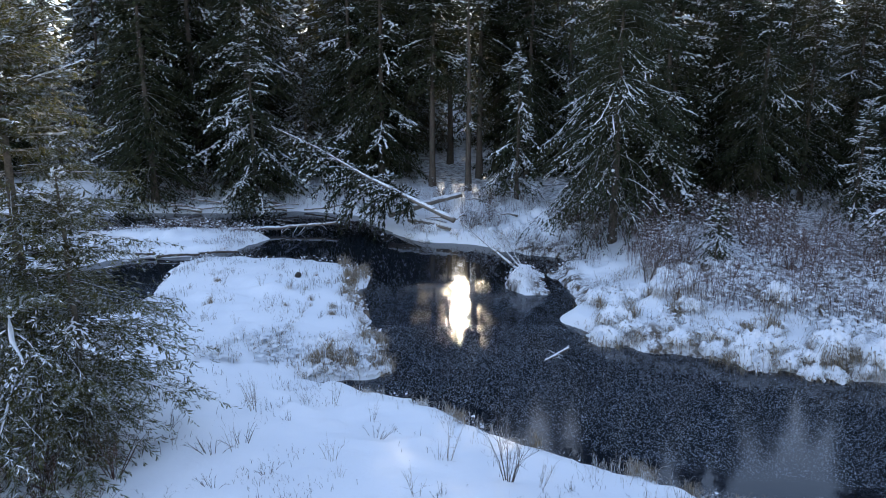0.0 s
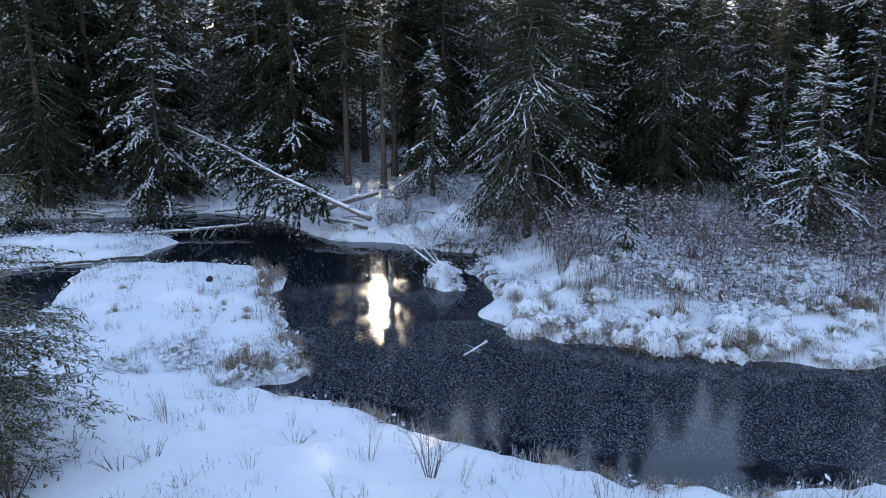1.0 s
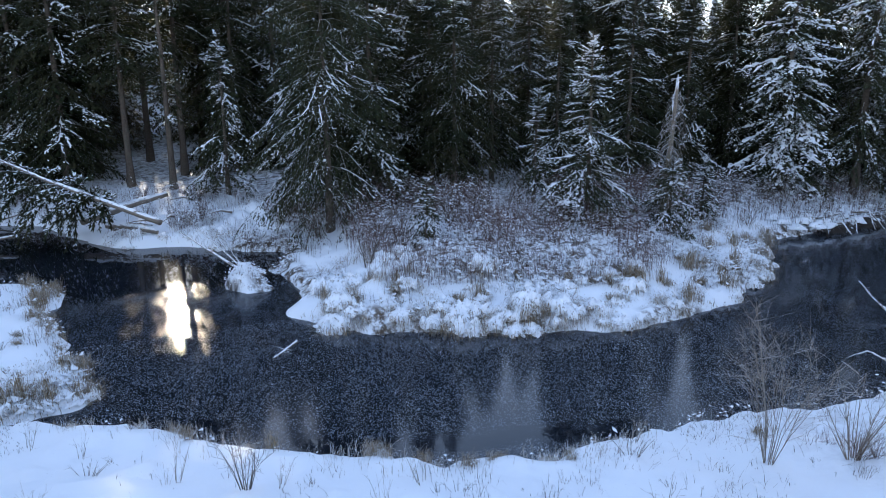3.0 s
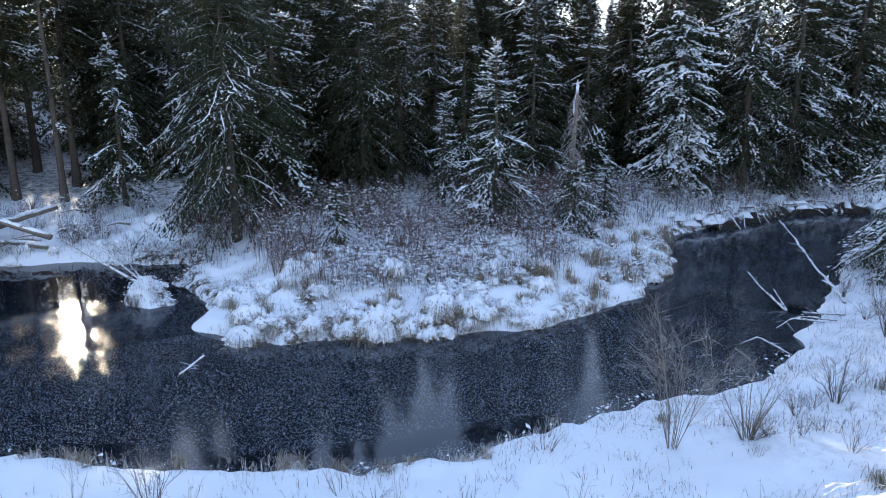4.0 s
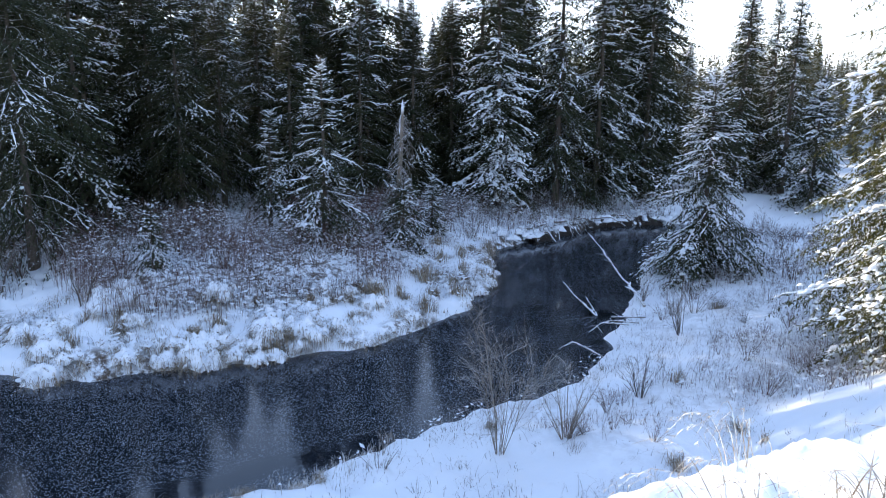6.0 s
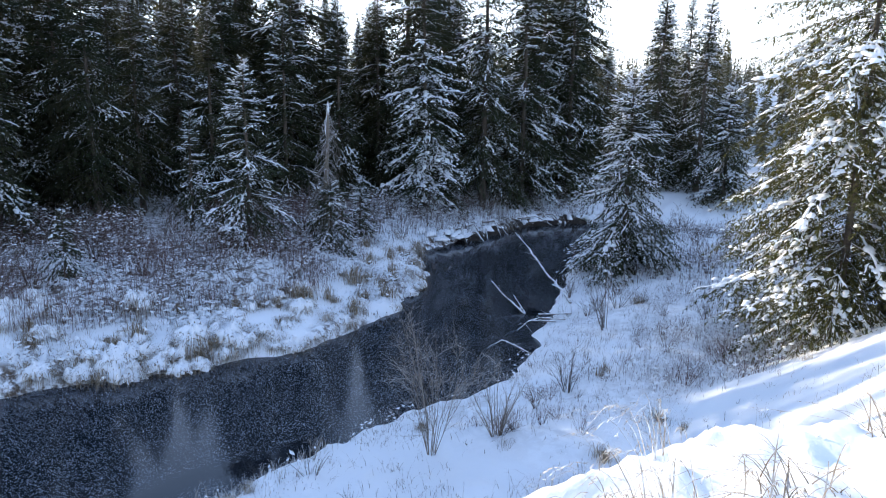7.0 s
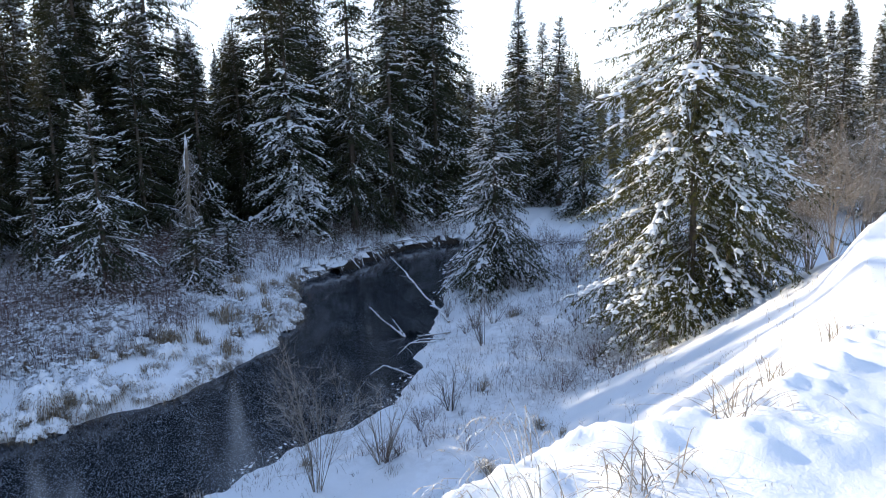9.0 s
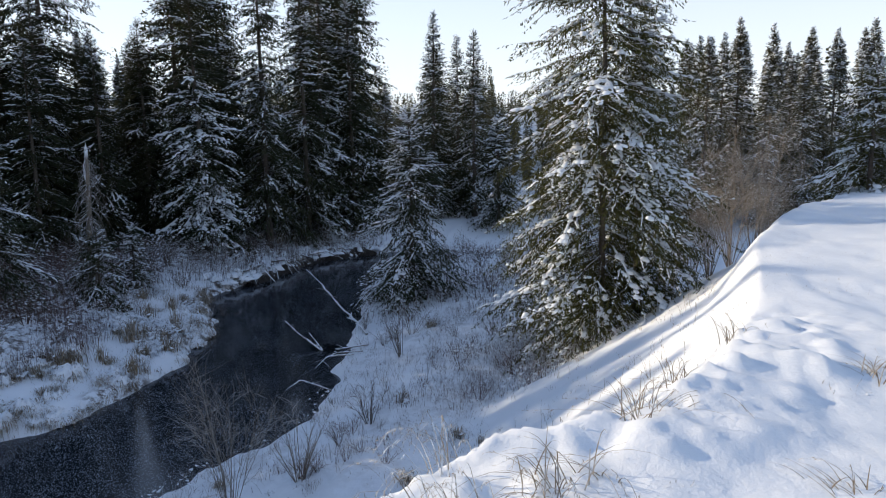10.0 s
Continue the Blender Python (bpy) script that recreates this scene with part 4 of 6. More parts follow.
# ---- dead and fallen trees ----
def log(name, label, points, r0, r1, material=M_LOG, snow=0.8, stubs=0, seed=1, stub_len=0.5):
    """A log along a few points, with its snow cover and broken branch stubs."""
    r = np.random.default_rng(seed)
    p = np.array(points, float)
    s = np.linspace(0, len(p) - 1, 14)
    path = np.stack([np.interp(s, np.arange(len(p)), p[:, i]) for i in range(3)], 1)
    span = np.linalg.norm(p[-1] - p[0])
    path[1:-1] += r.normal(0, 0.006 * span, (12, 3)) * [1, 1, 0.6]
    rad = np.linspace(r0, r1, 14) * r.uniform(0.92, 1.08, 14)
    ob = thing(name, label, "log", Matrix.Translation(p[0]))
    path = path - p[0]
    body = Geo()
    capped_tube(body, path, rad, 9)
    part("log_body", body, material, ob)
    for _ in range(stubs):
        t = r.uniform(0.1, 0.95)
        i = int(t * 13)
        ang = r.uniform(0, 2 * np.pi)
        way = unit(np.array([np.cos(ang), np.sin(ang), r.uniform(-0.9, 0.7)]))
        ln = stub_len * r.uniform(0.4, 1.2)
        g = Geo()
        q = path[i] + way * np.linspace(0, ln, 4)[:, None] + np.cumsum(r.normal(0, 0.03 * ln, (4, 3)), 0)
        q[:, 2] -= np.linspace(0, 0.25 * ln, 4)
        tubes(g, q[None], np.linspace(rad[i] * 0.3 + 0.006, 0.004, 4)[None], 4)
        part("branch_stub", g, M_TWIG_ICE, ob)
    if snow > 0:
        g = Geo()
        bits = 26
        t = np.sort(r.uniform(0, 0.93, bits))
        t = t[r.random(bits) < snow]
        a = np.stack([np.interp(t, np.linspace(0, 1, 14), path[:, i]) for i in range(3)], 1)
        b = np.stack([np.interp(np.minimum(t + r.uniform(0.05, 0.12, len(t)), 1), np.linspace(0, 1, 14), path[:, i]) for i in range(3)], 1)
        w = np.interp(t, np.linspace(0, 1, 14), rad)
        a[:, 2] += w * 0.78
        b[:, 2] += w * 0.78
        lumps(g, a, b, w * r.uniform(0.6, 0.95, len(t)), w * 0.5 + 0.012)
        tagged(part("snow_load", g, M_SNOW, ob, "white snow lying along the top"), kind="stuff")
    return ob


def fallen_spruce():
    """The spruce that fell across the bend: pale butt on the bank, green boughs hanging into the water."""
    r = np.random.default_rng(41)
    base = np.array([0.45, 27.6, 1.35])
    pts = np.array([[0.45, 27.6, 1.35], [-1.6, 29.4, 2.05], [-3.74, 31.3, 2.8], [-6.0, 32.7, 3.9], [-8.44, 34.0, 4.85]])
    ob = thing("fallen_spruce", "fallen spruce with green boughs hanging into water", "tree", Matrix.Translation(base))
    s = np.linspace(0, 4, 20)
    path = np.stack([np.interp(s, np.arange(5), pts[:, i]) for i in range(3)], 1) - base
    body = Geo()
    capped_tube(body, path, np.linspace(0.125, 0.02, 20), 9)
    part("trunk", body, M_LOG, ob, "grey barked trunk with a sawn pale end")
    n = 190
    t = r.uniform(0.2, 0.97, n)
    root = np.stack([np.interp(t, np.linspace(0, 1, 20), path[:, i]) for i in range(3)], 1)
    reach = np.interp(t, [0.24, 0.4, 0.62, 0.8, 1.0], [1.2, 2.3, 1.9, 1.1, 0.6]) * r.uniform(0.55, 1.15, n)
    axis_ = unit(pts[-1] - pts[0])
    ang = r.uniform(-1.0, 1.0, n) * 2.2
    across = unit(np.cross(axis_, [0, 0, 1.0]))
    out = across[None] * np.sin(ang)[:, None] - np.array([0, 0, 1.0]) * np.cos(ang)[:, None] * 0.9 + axis_ * r.uniform(0.1, 0.6, n)[:, None]
    out = unit(out)
    k = 6
    w = np.linspace(0, 1, k)
    limb = root[:, None] + out[:, None] * (reach[:, None] * w)[..., None]
    limb[..., 2] -= (reach[:, None] * 0.35 * w ** 2)
    floor = 0.04 - base[2]
    limb[..., 2] = np.maximum(limb[..., 2], floor + 0.25 * limb[..., 2] * 0)
    limbs = Geo()
    tubes(limbs, limb, (0.004 + 0.008 * reach)[:, None] * (1 - 0.8 * w)[None], 3)
    tagged(part("limbs", limbs, M_BARK, ob, "thin bare limbs"), kind="stuff")
    green, white = Geo(), Geo()
    live = np.arange(n)[t < 0.8]
    i = np.repeat(live, 105)
    q = r.uniform(0.2, 1.0, len(i))
    f = q * (k - 1)
    a = np.minimum(f.astype(int), k - 2)
    at = limb[i, a] + (limb[i, a + 1] - limb[i, a]) * (f - a)[:, None]
    go = unit(out[i] * 0.7 + r.normal(0, 0.5, (len(i), 3)) - [0, 0, 0.5])
    size = r.uniform(0.10, 0.27, len(i))
    tip = at + go * size[:, None]
    tip[:, 2] = np.maximum(tip[:, 2], floor - 0.02)
    kites(green, at, tip, size * 0.09 + 0.010, size * 0.10)
    tagged(part("crown", green, M_NEEDLE, ob), kind="stuff")
    on = r.random(len(i)) < 0.13
    lumps(white, at[on] + [0, 0, 0.02], (at + (tip - at) * 0.8)[on] + [0, 0, 0.01], size[on] * 0.12 + 0.008, size[on] * 0.12 + 0.008)
    m = 18
    t2 = r.uniform(0.02, 0.75, m)
    a = np.stack([np.interp(t2, np.linspace(0, 1, 20), path[:, j]) for j in range(3)], 1)
    b = np.stack([np.interp(t2 + 0.05, np.linspace(0, 1, 20), path[:, j]) for j in range(3)], 1)
    up = np.interp(t2, [0, 1], [0.11, 0.02])
    a[:, 2] += up * 0.8
    b[:, 2] += up * 0.8
    lumps(white, a, b, up * 0.6, up * 0.4 + 0.02)
    tagged(part("snow_load", white, M_SNOW, ob, "white snow on trunk and boughs"), kind="stuff")


fallen_spruce()


def bare_stems(seed, stems, tall, spread, forks, r0, lean=(0, 0), curl=0.25, twig=0.45, twigs_per=1, second=2):
    """Bare stems from one root, with side twigs and fine ends."""
    r = np.random.default_rng(seed)
    g = Geo()
    k = 4
    w = np.linspace(0, 1, k)
    az = r.uniform(0, 2 * np.pi, stems)
    out = np.stack([np.cos(az), np.sin(az), 0 * az], 1)
    h = tall * r.uniform(0.55, 1.05, stems)
    lat = spread * r.uniform(0.15, 1.0, stems)
    path = out[:, None] * (0.05 + lat[:, None] * (w ** 1.15))[..., None]
    path = path + np.array([lean[0], lean[1], 0])[None, None] * (w ** 1.3)[None, :, None] * h[:, None, None]
    path[..., 2] = h[:, None] * (w - curl * 0.5 * w ** 3 * (lat / max(spread, 1e-3))[:, None]) - 0.05
    path[:, 1:] += np.cumsum(r.normal(0, 0.018 * tall, (stems, k - 1, 3)), 1)
    tubes(g, path, (r0 * r.uniform(0.6, 1.2, stems))[:, None] * (1 - 0.8 * w)[None], 3)
    for level in range(twigs_per):
        n = stems * forks
        i = np.repeat(np.arange(len(path)), forks if level == 0 else second)
        n = len(i)
        q = r.uniform(0.25, 0.98, n)
        f = q * (path.shape[1] - 1)
        a = np.minimum(f.astype(int), path.shape[1] - 2)
        at = path[i, a] + (path[i, a + 1] - path[i, a]) * (f - a)[:, None]
        fwd = unit(path[i, a + 1] - path[i, a])
        go = unit(fwd * 0.8 + r.normal(0, 0.55, (n, 3)) + [0, 0, 0.15])
        ln = twig * tall * r.uniform(0.35, 1.0, n) * (1.1 - q * 0.6) * (0.6 if level else 1)
        v = np.linspace(0, 1, 3)
        tw = at[:, None] + go[:, None] * (ln[:, None] * v)[..., None]
        tw[:, 1:] += np.cumsum(r.normal(0, 0.06, (n, 2, 3)) * ln[:, None, None], 1)
        tubes(g, tw, (r0 * 0.42 * (0.7 if level else 1)) * (1 - 0.75 * v)[None].repeat(n, 0), 3)
        path = tw
    return g


def shrub(label, x, y, seed, material, name="bare_shrub", category="shrub", turn=0.0, group="", sink=0.04, snow=0, **kw):
    g = bare_stems(seed, **kw)
    m = pose(x, y, ground_at(x, y) - sink, 0, 0, turn)
    if not snow:
        ob = new(name, g.mesh(name, material))
        ob.matrix_basis = m
        return tagged(ob, label, category, group)
    ob = thing(name, label, category, m, group)
    tagged(part("brushwood", g, material, ob), kind="stuff")
    r = np.random.default_rng(seed + 1000)
    verts = np.concatenate(g.v)
    verts = verts[verts[:, 2] > 0.12]
    at = verts[r.integers(0, len(verts), snow)] + [0, 0, 0.012]
    ln = r.uniform(0.03, 0.10, snow)
    az = r.uniform(0, 6.28, snow)
    go = np.stack([np.cos(az), np.sin(az), r.uniform(-0.5, 0.2, snow)], 1)
    w = Geo()
    sprays(w, at - go * ln[:, None] / 2, at + go * ln[:, None] / 2, ln * r.uniform(0.2, 0.4, snow), ln * r.uniform(0.1, 0.3, snow))
    tagged(part("snow_load", w, M_SNOW, ob, "clots of snow caught on the twigs"), kind="stuff")
    return ob


def copy_flat(ob, x, y, turn, size, sink=0.04, tilt=0.0, squash=1.0):
    c = copy_thing(ob, pose(x, y, ground_at(x, y) - sink, tilt, 0, turn))
    c.scale = (size, size, size * squash)
    return c


# the dead sapling that leans from the islet towards the fallen spruce
def leaning_sapling():
    base = np.array([2.95, 22.6, 0.25])
    ob = thing("dead_sapling", "bare grey sapling leaning from the snowy islet", "tree", Matrix.Translation(base))
    r = np.random.default_rng(8)
    for tip_, rad in (((0.35, 26.6, 1.75), 0.065), ((1.4, 26.2, 1.75), 0.04), ((2.2, 23.6, 1.5), 0.018)):
        g = Geo()
        way = np.array(tip_) - base
        w = np.linspace(0, 1, 9)
        p = way[None] * w[:, None] + np.cumsum(r.normal(0, 0.02, (9, 3)), 0) * w[:, None]
        tubes(g, p[None], (rad * (1 - 0.8 * w))[None], 6)
        n = 16
        q = r.uniform(0.35, 1.0, n)
        at = way[None] * q[:, None]
        go = unit(unit(way) + r.normal(0, 0.42, (n, 3)))
        ln = r.uniform(0.4, 1.3, n) * (1.2 - q * 0.6) * (rad * 12 + 0.3)
        v = np.linspace(0, 1, 5)
        tw = at[:, None] + go[:, None] * (ln[:, None] * v)[..., None]
        tw[:, 1:] += np.cumsum(r.normal(0, 0.03, (n, 4, 3)), 1)
        tubes(g, tw, (0.011 * (1 - 0.75 * v))[None].repeat(n, 0), 3)
        part("stem", g, M_TWIG_ICE, ob)


leaning_sapling()


spruce_tree("low bushy spruce round the foot of a dead snag", at_ground(18.0, 19.75, 30), M_NEEDLE, seed=47, tall=2.6, wide=1.25,
            spacing=0.18, per_whorl=6, droop=0.7, snow=0.4, pads=0.35, shape=0.7, **NEAR)


def dead_snag():
    """A broken-topped dead spruce with bare hanging branches, white with frost."""
    r = np.random.default_rng(51)
    ob = thing("dead_snag", "dead frosted spruce snag with bare hanging branches", "tree", at_ground(18.2, 20.2, 10))
    g = Geo()
    w = np.linspace(0, 1, 10)
    trunk = np.stack([0.12 * w ** 2, 0.04 * np.sin(w * 5), 5.5 * w - 0.1], 1)
    capped_tube(g, trunk, 0.11 * (1 - w) + 0.045, 8)
    part("trunk", g, M_LOG, ob)
    n = 120
    u = r.uniform(0.1, 0.93, n)
    root = np.stack([np.interp(u, w, trunk[:, i]) for i in range(3)], 1)
    az = r.uniform(0, 6.28, n)
    ln = 1.45 * (1 - u) ** 0.7 * r.uniform(0.5, 1.1, n) + 0.12
    v = np.linspace(0, 1, 6)
    limb = root[:, None] + np.stack([np.cos(az), np.sin(az), 0 * az], 1)[:, None] * (ln[:, None] * v ** 0.8)[..., None] * 0.8
    limb[..., 2] -= ln[:, None] * (0.15 * v + 0.75 * v ** 2.2)
    b = Geo()
    tubes(b, limb, 0.014 * (1 - 0.6 * v)[None].repeat(n, 0), 3)
    i = np.repeat(np.arange(n), 5)
    q = r.integers(1, 6, len(i))
    at = limb[i, q]
    go = r.normal(0, 0.5, (len(i), 3)) - [0, 0, 0.9]
    tw = at[:, None] + unit(go)[:, None] * (r.uniform(0.12, 0.4, len(i))[:, None] * np.linspace(0, 1, 3))[..., None]
    tubes(b, tw, 0.008 * np.ones((len(i), 3)), 3)
    tagged(part("branch_mass", b, M_SNAG, ob, "bare hanging frosted branches"), kind="stuff")
    c = Geo()
    lumps(c, np.array([[0.10, 0.0, 4.9], [0.05, 0.05, 4.3]]), np.array([[0.14, -0.02, 5.65], [0.13, 0.04, 5.1]]), np.array([0.10, 0.09]), np.array([0.06, 0.05]))
    part("snow_cap", c, M_SNOW, ob, "snow plastered on the broken top")


dead_snag()
log("leaning_log", "bent dead log leaning from the bank under snow", [(17.2, 19.6, 1.0), (17.9, 19.9, 1.6), (18.6, 20.6, 2.6)], 0.09, 0.03, M_BARK, 0.5, 6, 52, 0.9)
log("drift_log", "snow-covered branchy log lying across the channel", [(-9.6, 31.3, 0.16), (-7.4, 31.6, 0.26), (-5.0, 31.9, 0.42)], 0.10, 0.05, M_LOG, 0.95, 16, 53, 0.6)
log("drift_log", "thick pale fallen log on the snowy bank", [(-2.6, 32.2, 0.75), (-0.9, 32.9, 1.15), (0.9, 33.8, 1.5)], 0.17, 0.13, M_LOG, 0.8, 4, 54)
log("drift_log", "snow-capped log end resting on the bank", [(-1.6, 31.6, 0.62), (-0.4, 30.7, 0.60), (0.3, 29.9, 0.52)], 0.12, 0.10, M_LOG, 0.8, 2, 55)
log("drift_log", "small broken log frozen into the ice", [(2.5, 15.8, 0.0), (2.85, 16.1, 0.05), (3.2, 16.35, 0.13)], 0.025, 0.04, M_BARK, 0.35, 9, 56, 0.3)
log("bleached_pole", "long bleached dead trunk lying over the ice", [(19.5, 10.0, 0.46), (22.3, 12.6, 0.62), (25.6, 16.1, 1.2)], 0.05, 0.015, M_TWIG_ICE, 0.3, 5, 57, 0.4)
log("ice_branch", "forked snowy branch frozen upright in the ice", [(18.7, 11.2, 0.0), (18.9, 12.0, 0.3), (19.25, 12.95, 0.7)], 0.035, 0.012, M_TWIG_ICE, 0.5, 2, 58, 0.3)
log("ice_branch", "short snowy branch frozen upright in the ice", [(18.72, 11.2, 0.0), (18.78, 11.45, 0.22), (18.84, 11.76, 0.5)], 0.03, 0.01, M_TWIG_ICE, 0.6, 1, 59, 0.2)
rs = random.Random(61)
for n_ in range(16):
    x_ = rs.uniform(-16.5, -7.5)
    y_ = 37.1 + rs.uniform(-0.6, 0.7)
    a_ = rs.uniform(-0.5, 0.5) + (math.pi if rs.random() < 0.5 else 0)
    l_ = rs.uniform(1.0, 2.8)
    z_ = max(ground_at(x_, y_), 0.05) + rs.uniform(0.03, 0.25)
    log("driftwood", "weathered driftwood log at the waterline", [(x_, y_, z_), (x_ + l_ / 2 * math.cos(a_), y_ + l_ / 2 * math.sin(a_) * 0.5, z_ + 0.12), (x_ + l_ * math.cos(a_), y_ + l_ * math.sin(a_) * 0.5, z_ + rs.uniform(-0.1, 0.5))],
        rs.uniform(0.035, 0.09), rs.uniform(0.02, 0.05), M_LOG, 0.5, 2, 62 + n_)
for n_ in range(14):
    x_ = rs.uniform(26.5, 37)
    y_ = float(np.interp(x_, [25.8, 28, 32.8, 37.2], [20.3, 20.2, 20.8, 19.0])) + rs.uniform(0.1, 0.6)
    l_ = rs.uniform(0.8, 2.2)
    dx_ = rs.uniform(-0.8, 0.8)
    z_ = ground_at(x_, y_) + 0.15
    log("hanging_branch", "bare dead branch hanging off the cut bank", [(x_, y_, z_), (x_ + dx_ * l_ * 0.5, y_ - l_ * 0.4, z_ + 0.15), (x_ + dx_ * l_, y_ - l_ * 0.75, 0.02)],
        rs.uniform(0.03, 0.07), 0.012, M_TWIG_ICE if n_ % 3 else M_LOG, 0.4, 3, 90 + n_, 0.5)
for n_ in range(5):
    x_, y_ = rs.uniform(15.2, 18.6), rs.uniform(8.9, 10.3)
    log("hanging_branch", "frosted dead branch reaching over the ice", [(x_, y_ - 0.3, ground_at(x_, y_ - 0.3) + 0.05), (x_ - 0.5, y_ + 0.3, 0.42), (x_ - rs.uniform(0.7, 1.2), y_ + rs.uniform(0.3, 0.8), rs.uniform(0.25, 0.6))],
        0.02, 0.008, M_TWIG_ICE, 0.6, 3, 120 + n_, 0.35)
for n_ in range(10):
    x_, y_ = rs.uniform(-3, 3.5), rs.uniform(30.5, 34)
    l_, a_ = rs.uniform(0.8, 2.0), rs.uniform(0, 6.28)
    z_ = ground_at(x_, y_)
    log("driftwood", "snowy broken branch on the far bank", [(x_, y_, z_ + 0.05), (x_ + l_ * 0.5 * math.cos(a_), y_ + l_ * 0.5 * math.sin(a_), z_ + 0.2), (x_ + l_ * math.cos(a_), y_ + l_ * math.sin(a_), z_ + 0.15)],
        rs.uniform(0.03, 0.07), 0.02, M_LOG, 0.7, 2, 140 + n_)


# dark earth laid bare where the river cuts into its banks
def cut_bank(label, line, high, seed):
    r = np.random.default_rng(seed)
    p = np.array(line, float)
    s = np.linspace(0, len(p) - 1, 70)
    base = np.stack([np.interp(s, np.arange(len(p)), p[:, i]) for i in range(2)], 1)
    tang = unit(np.gradient(base, axis=0))
    out = np.stack([tang[:, 1], -tang[:, 0]], 1)
    rows = []
    for k, (u, o) in enumerate(((-0.15, 0.30), (0.05, 0.26), (0.35, 0.20), (0.65, 0.10), (0.85, -0.10), (0.92, -0.5))):
        q = base + out * (o + 0.18 * np.sin(s * 6.3 + 2) + r.normal(0, 0.07, 70))[:, None]
        rows.append(np.column_stack([q, high * u * np.clip(0.75 + 0.5 * np.sin(s * 2.3 + seed) * np.sin(s * 5.1) + 0.25 * np.sin(s * 11.0), 0.15, 1.05) + r.normal(0, 0.02, 70)]))
    v = np.stack(rows, 1)
    i = np.arange(69)[:, None] * 6 + np.arange(5)[None]
    g = Geo().add(v, np.stack([i, i + 6, i + 7, i + 1], -1).reshape(-1, 4))
    ob = new("cut_bank", g.mesh("cut_bank", M_EARTH))
    return tagged(ob, label, "bank")


cut_bank("dark undercut earth bank with roots above the ice", [(26.6, 20.0), (28.2, 20.05), (30.5, 20.4), (32.8, 20.6), (35.0, 19.9), (37.2, 18.7)], 0.46, 1)
# snow mounds on and over the edge of the cut bank, torn open here and there
g_ = Geo()
r_ = np.random.default_rng(71)
t_ = np.sort(r_.uniform(-0.6, 5.4, 240))
x_ = np.interp(t_, [-1, 0, 1, 2, 3, 4, 5, 6], [24.6, 26.6, 28.2, 30.5, 32.8, 35.0, 37.2, 39.2])
y_ = np.interp(t_, [-1, 0, 1, 2, 3, 4, 5, 6], [20.1, 20.0, 20.05, 20.4, 20.6, 19.9, 18.7, 16.0])
back_ = r_.uniform(-0.2, 1.8, 240)
keep_ = (np.sin(t_ * 4.1) + np.sin(t_ * 9.7 + 1) > -0.1) | (back_ > 0.7)
x_, y_, back_ = (x_ + r_.normal(0, 0.3, 240))[keep_], (y_ + back_)[keep_], back_[keep_]
z_ = np.maximum(height(x_, y_), 0.28) + 0.02
turn_ = r_.normal(0, 0.5, len(x_))
ln_ = r_.uniform(0.12, 0.5, len(x_))
d_ = np.stack([np.cos(turn_), np.sin(turn_), r_.normal(0, 0.12, len(x_))], 1) * ln_[:, None]
c_ = np.stack([x_, y_, z_], 1)
lumps(g_, c_ - d_, c_ + d_, ln_ * r_.uniform(0.4, 0.8, len(x_)), ln_ * r_.uniform(0.3, 0.7, len(x_)))
tagged(new("snow_overhang", g_.mesh("snow_overhang", M_SNOW)), "lumpy snow sagging over the cut bank", "snow", kind="stuff")


for n_, (x_, y_, l_) in enumerate(((-13.4, 26.5, 1.8), (-11.4, 26.4, 1.6), (-9.9, 26.9, 1.5))):
    log("driftwood", "dark driftwood log along the gravel bar", [(x_, y_, 0.10), (x_ + l_ / 2, y_ + 0.1, 0.16), (x_ + l_, y_ + 0.25, 0.12)], 0.07, 0.05, M_BARK, 0.5, 2, 170 + n_)


# ---- shrubs ----
SHRUBS = [shrub("leafless brown shrub dusted with snow", x, y, sd, M_TWIG, group="bank shrubs", snow=85, stems=st, tall=tl, spread=sp, forks=fk, r0=0.012, twigs_per=2, curl=cu)
          for x, y, sd, st, tl, sp, fk, cu in ((10.5, 20.0, 201, 12, 1.5, 0.7, 4, 0.3), (13.0, 18.5, 202, 11, 1.2, 0.8, 4, 0.6),
                                               (17.0, 18.6, 203, 12, 1.0, 0.7, 4, 0.7), (22.5, 22.5, 204, 11, 1.7, 0.8, 4, 0.3))]
rs = random.Random(202)


def sow(kinds, count, box, size, keep, sink=0.04, squash=(0.85, 1.15)):
    made = 0
    for _ in range(count * 30):
        if made == count:
            return
        x, y = rs.uniform(*box[0]), rs.uniform(*box[1])
        if keep(x, y, float(shore(np.array([x]), np.array([y]))[0])):
            copy_flat(rs.choice(kinds), x, y, rs.uniform(0, 360), rs.uniform(*size), sink, 0, rs.uniform(*squash))
            made += 1


sow(SHRUBS, 56, ((5, 27), (16.5, 27)), (0.7, 1.2), lambda x, y, d: d > 2.6 and not (20 < x < 25 and y < 20.5))
sow(SHRUBS, 30, ((4.5, 12), (22, 31)), (0.8, 1.3), lambda x, y, d: d > 0.8)
sow(SHRUBS, 32, ((23, 44), (18, 26)), (0.6, 1.1), lambda x, y, d: d > 0.8)
sow(SHRUBS, 16, ((-3, 5), (30, 36)), (0.5, 0.9), lambda x, y, d: d > 1.0)
sow(SHRUBS, 22, ((-20, -3), (37, 41)), (0.7, 1.3), lambda x, y, d: d > 1.0)
sow(SHRUBS, 22, ((24, 40), (4, 13.5)), (0.6, 1.1), lambda x, y, d: d > 0.5)
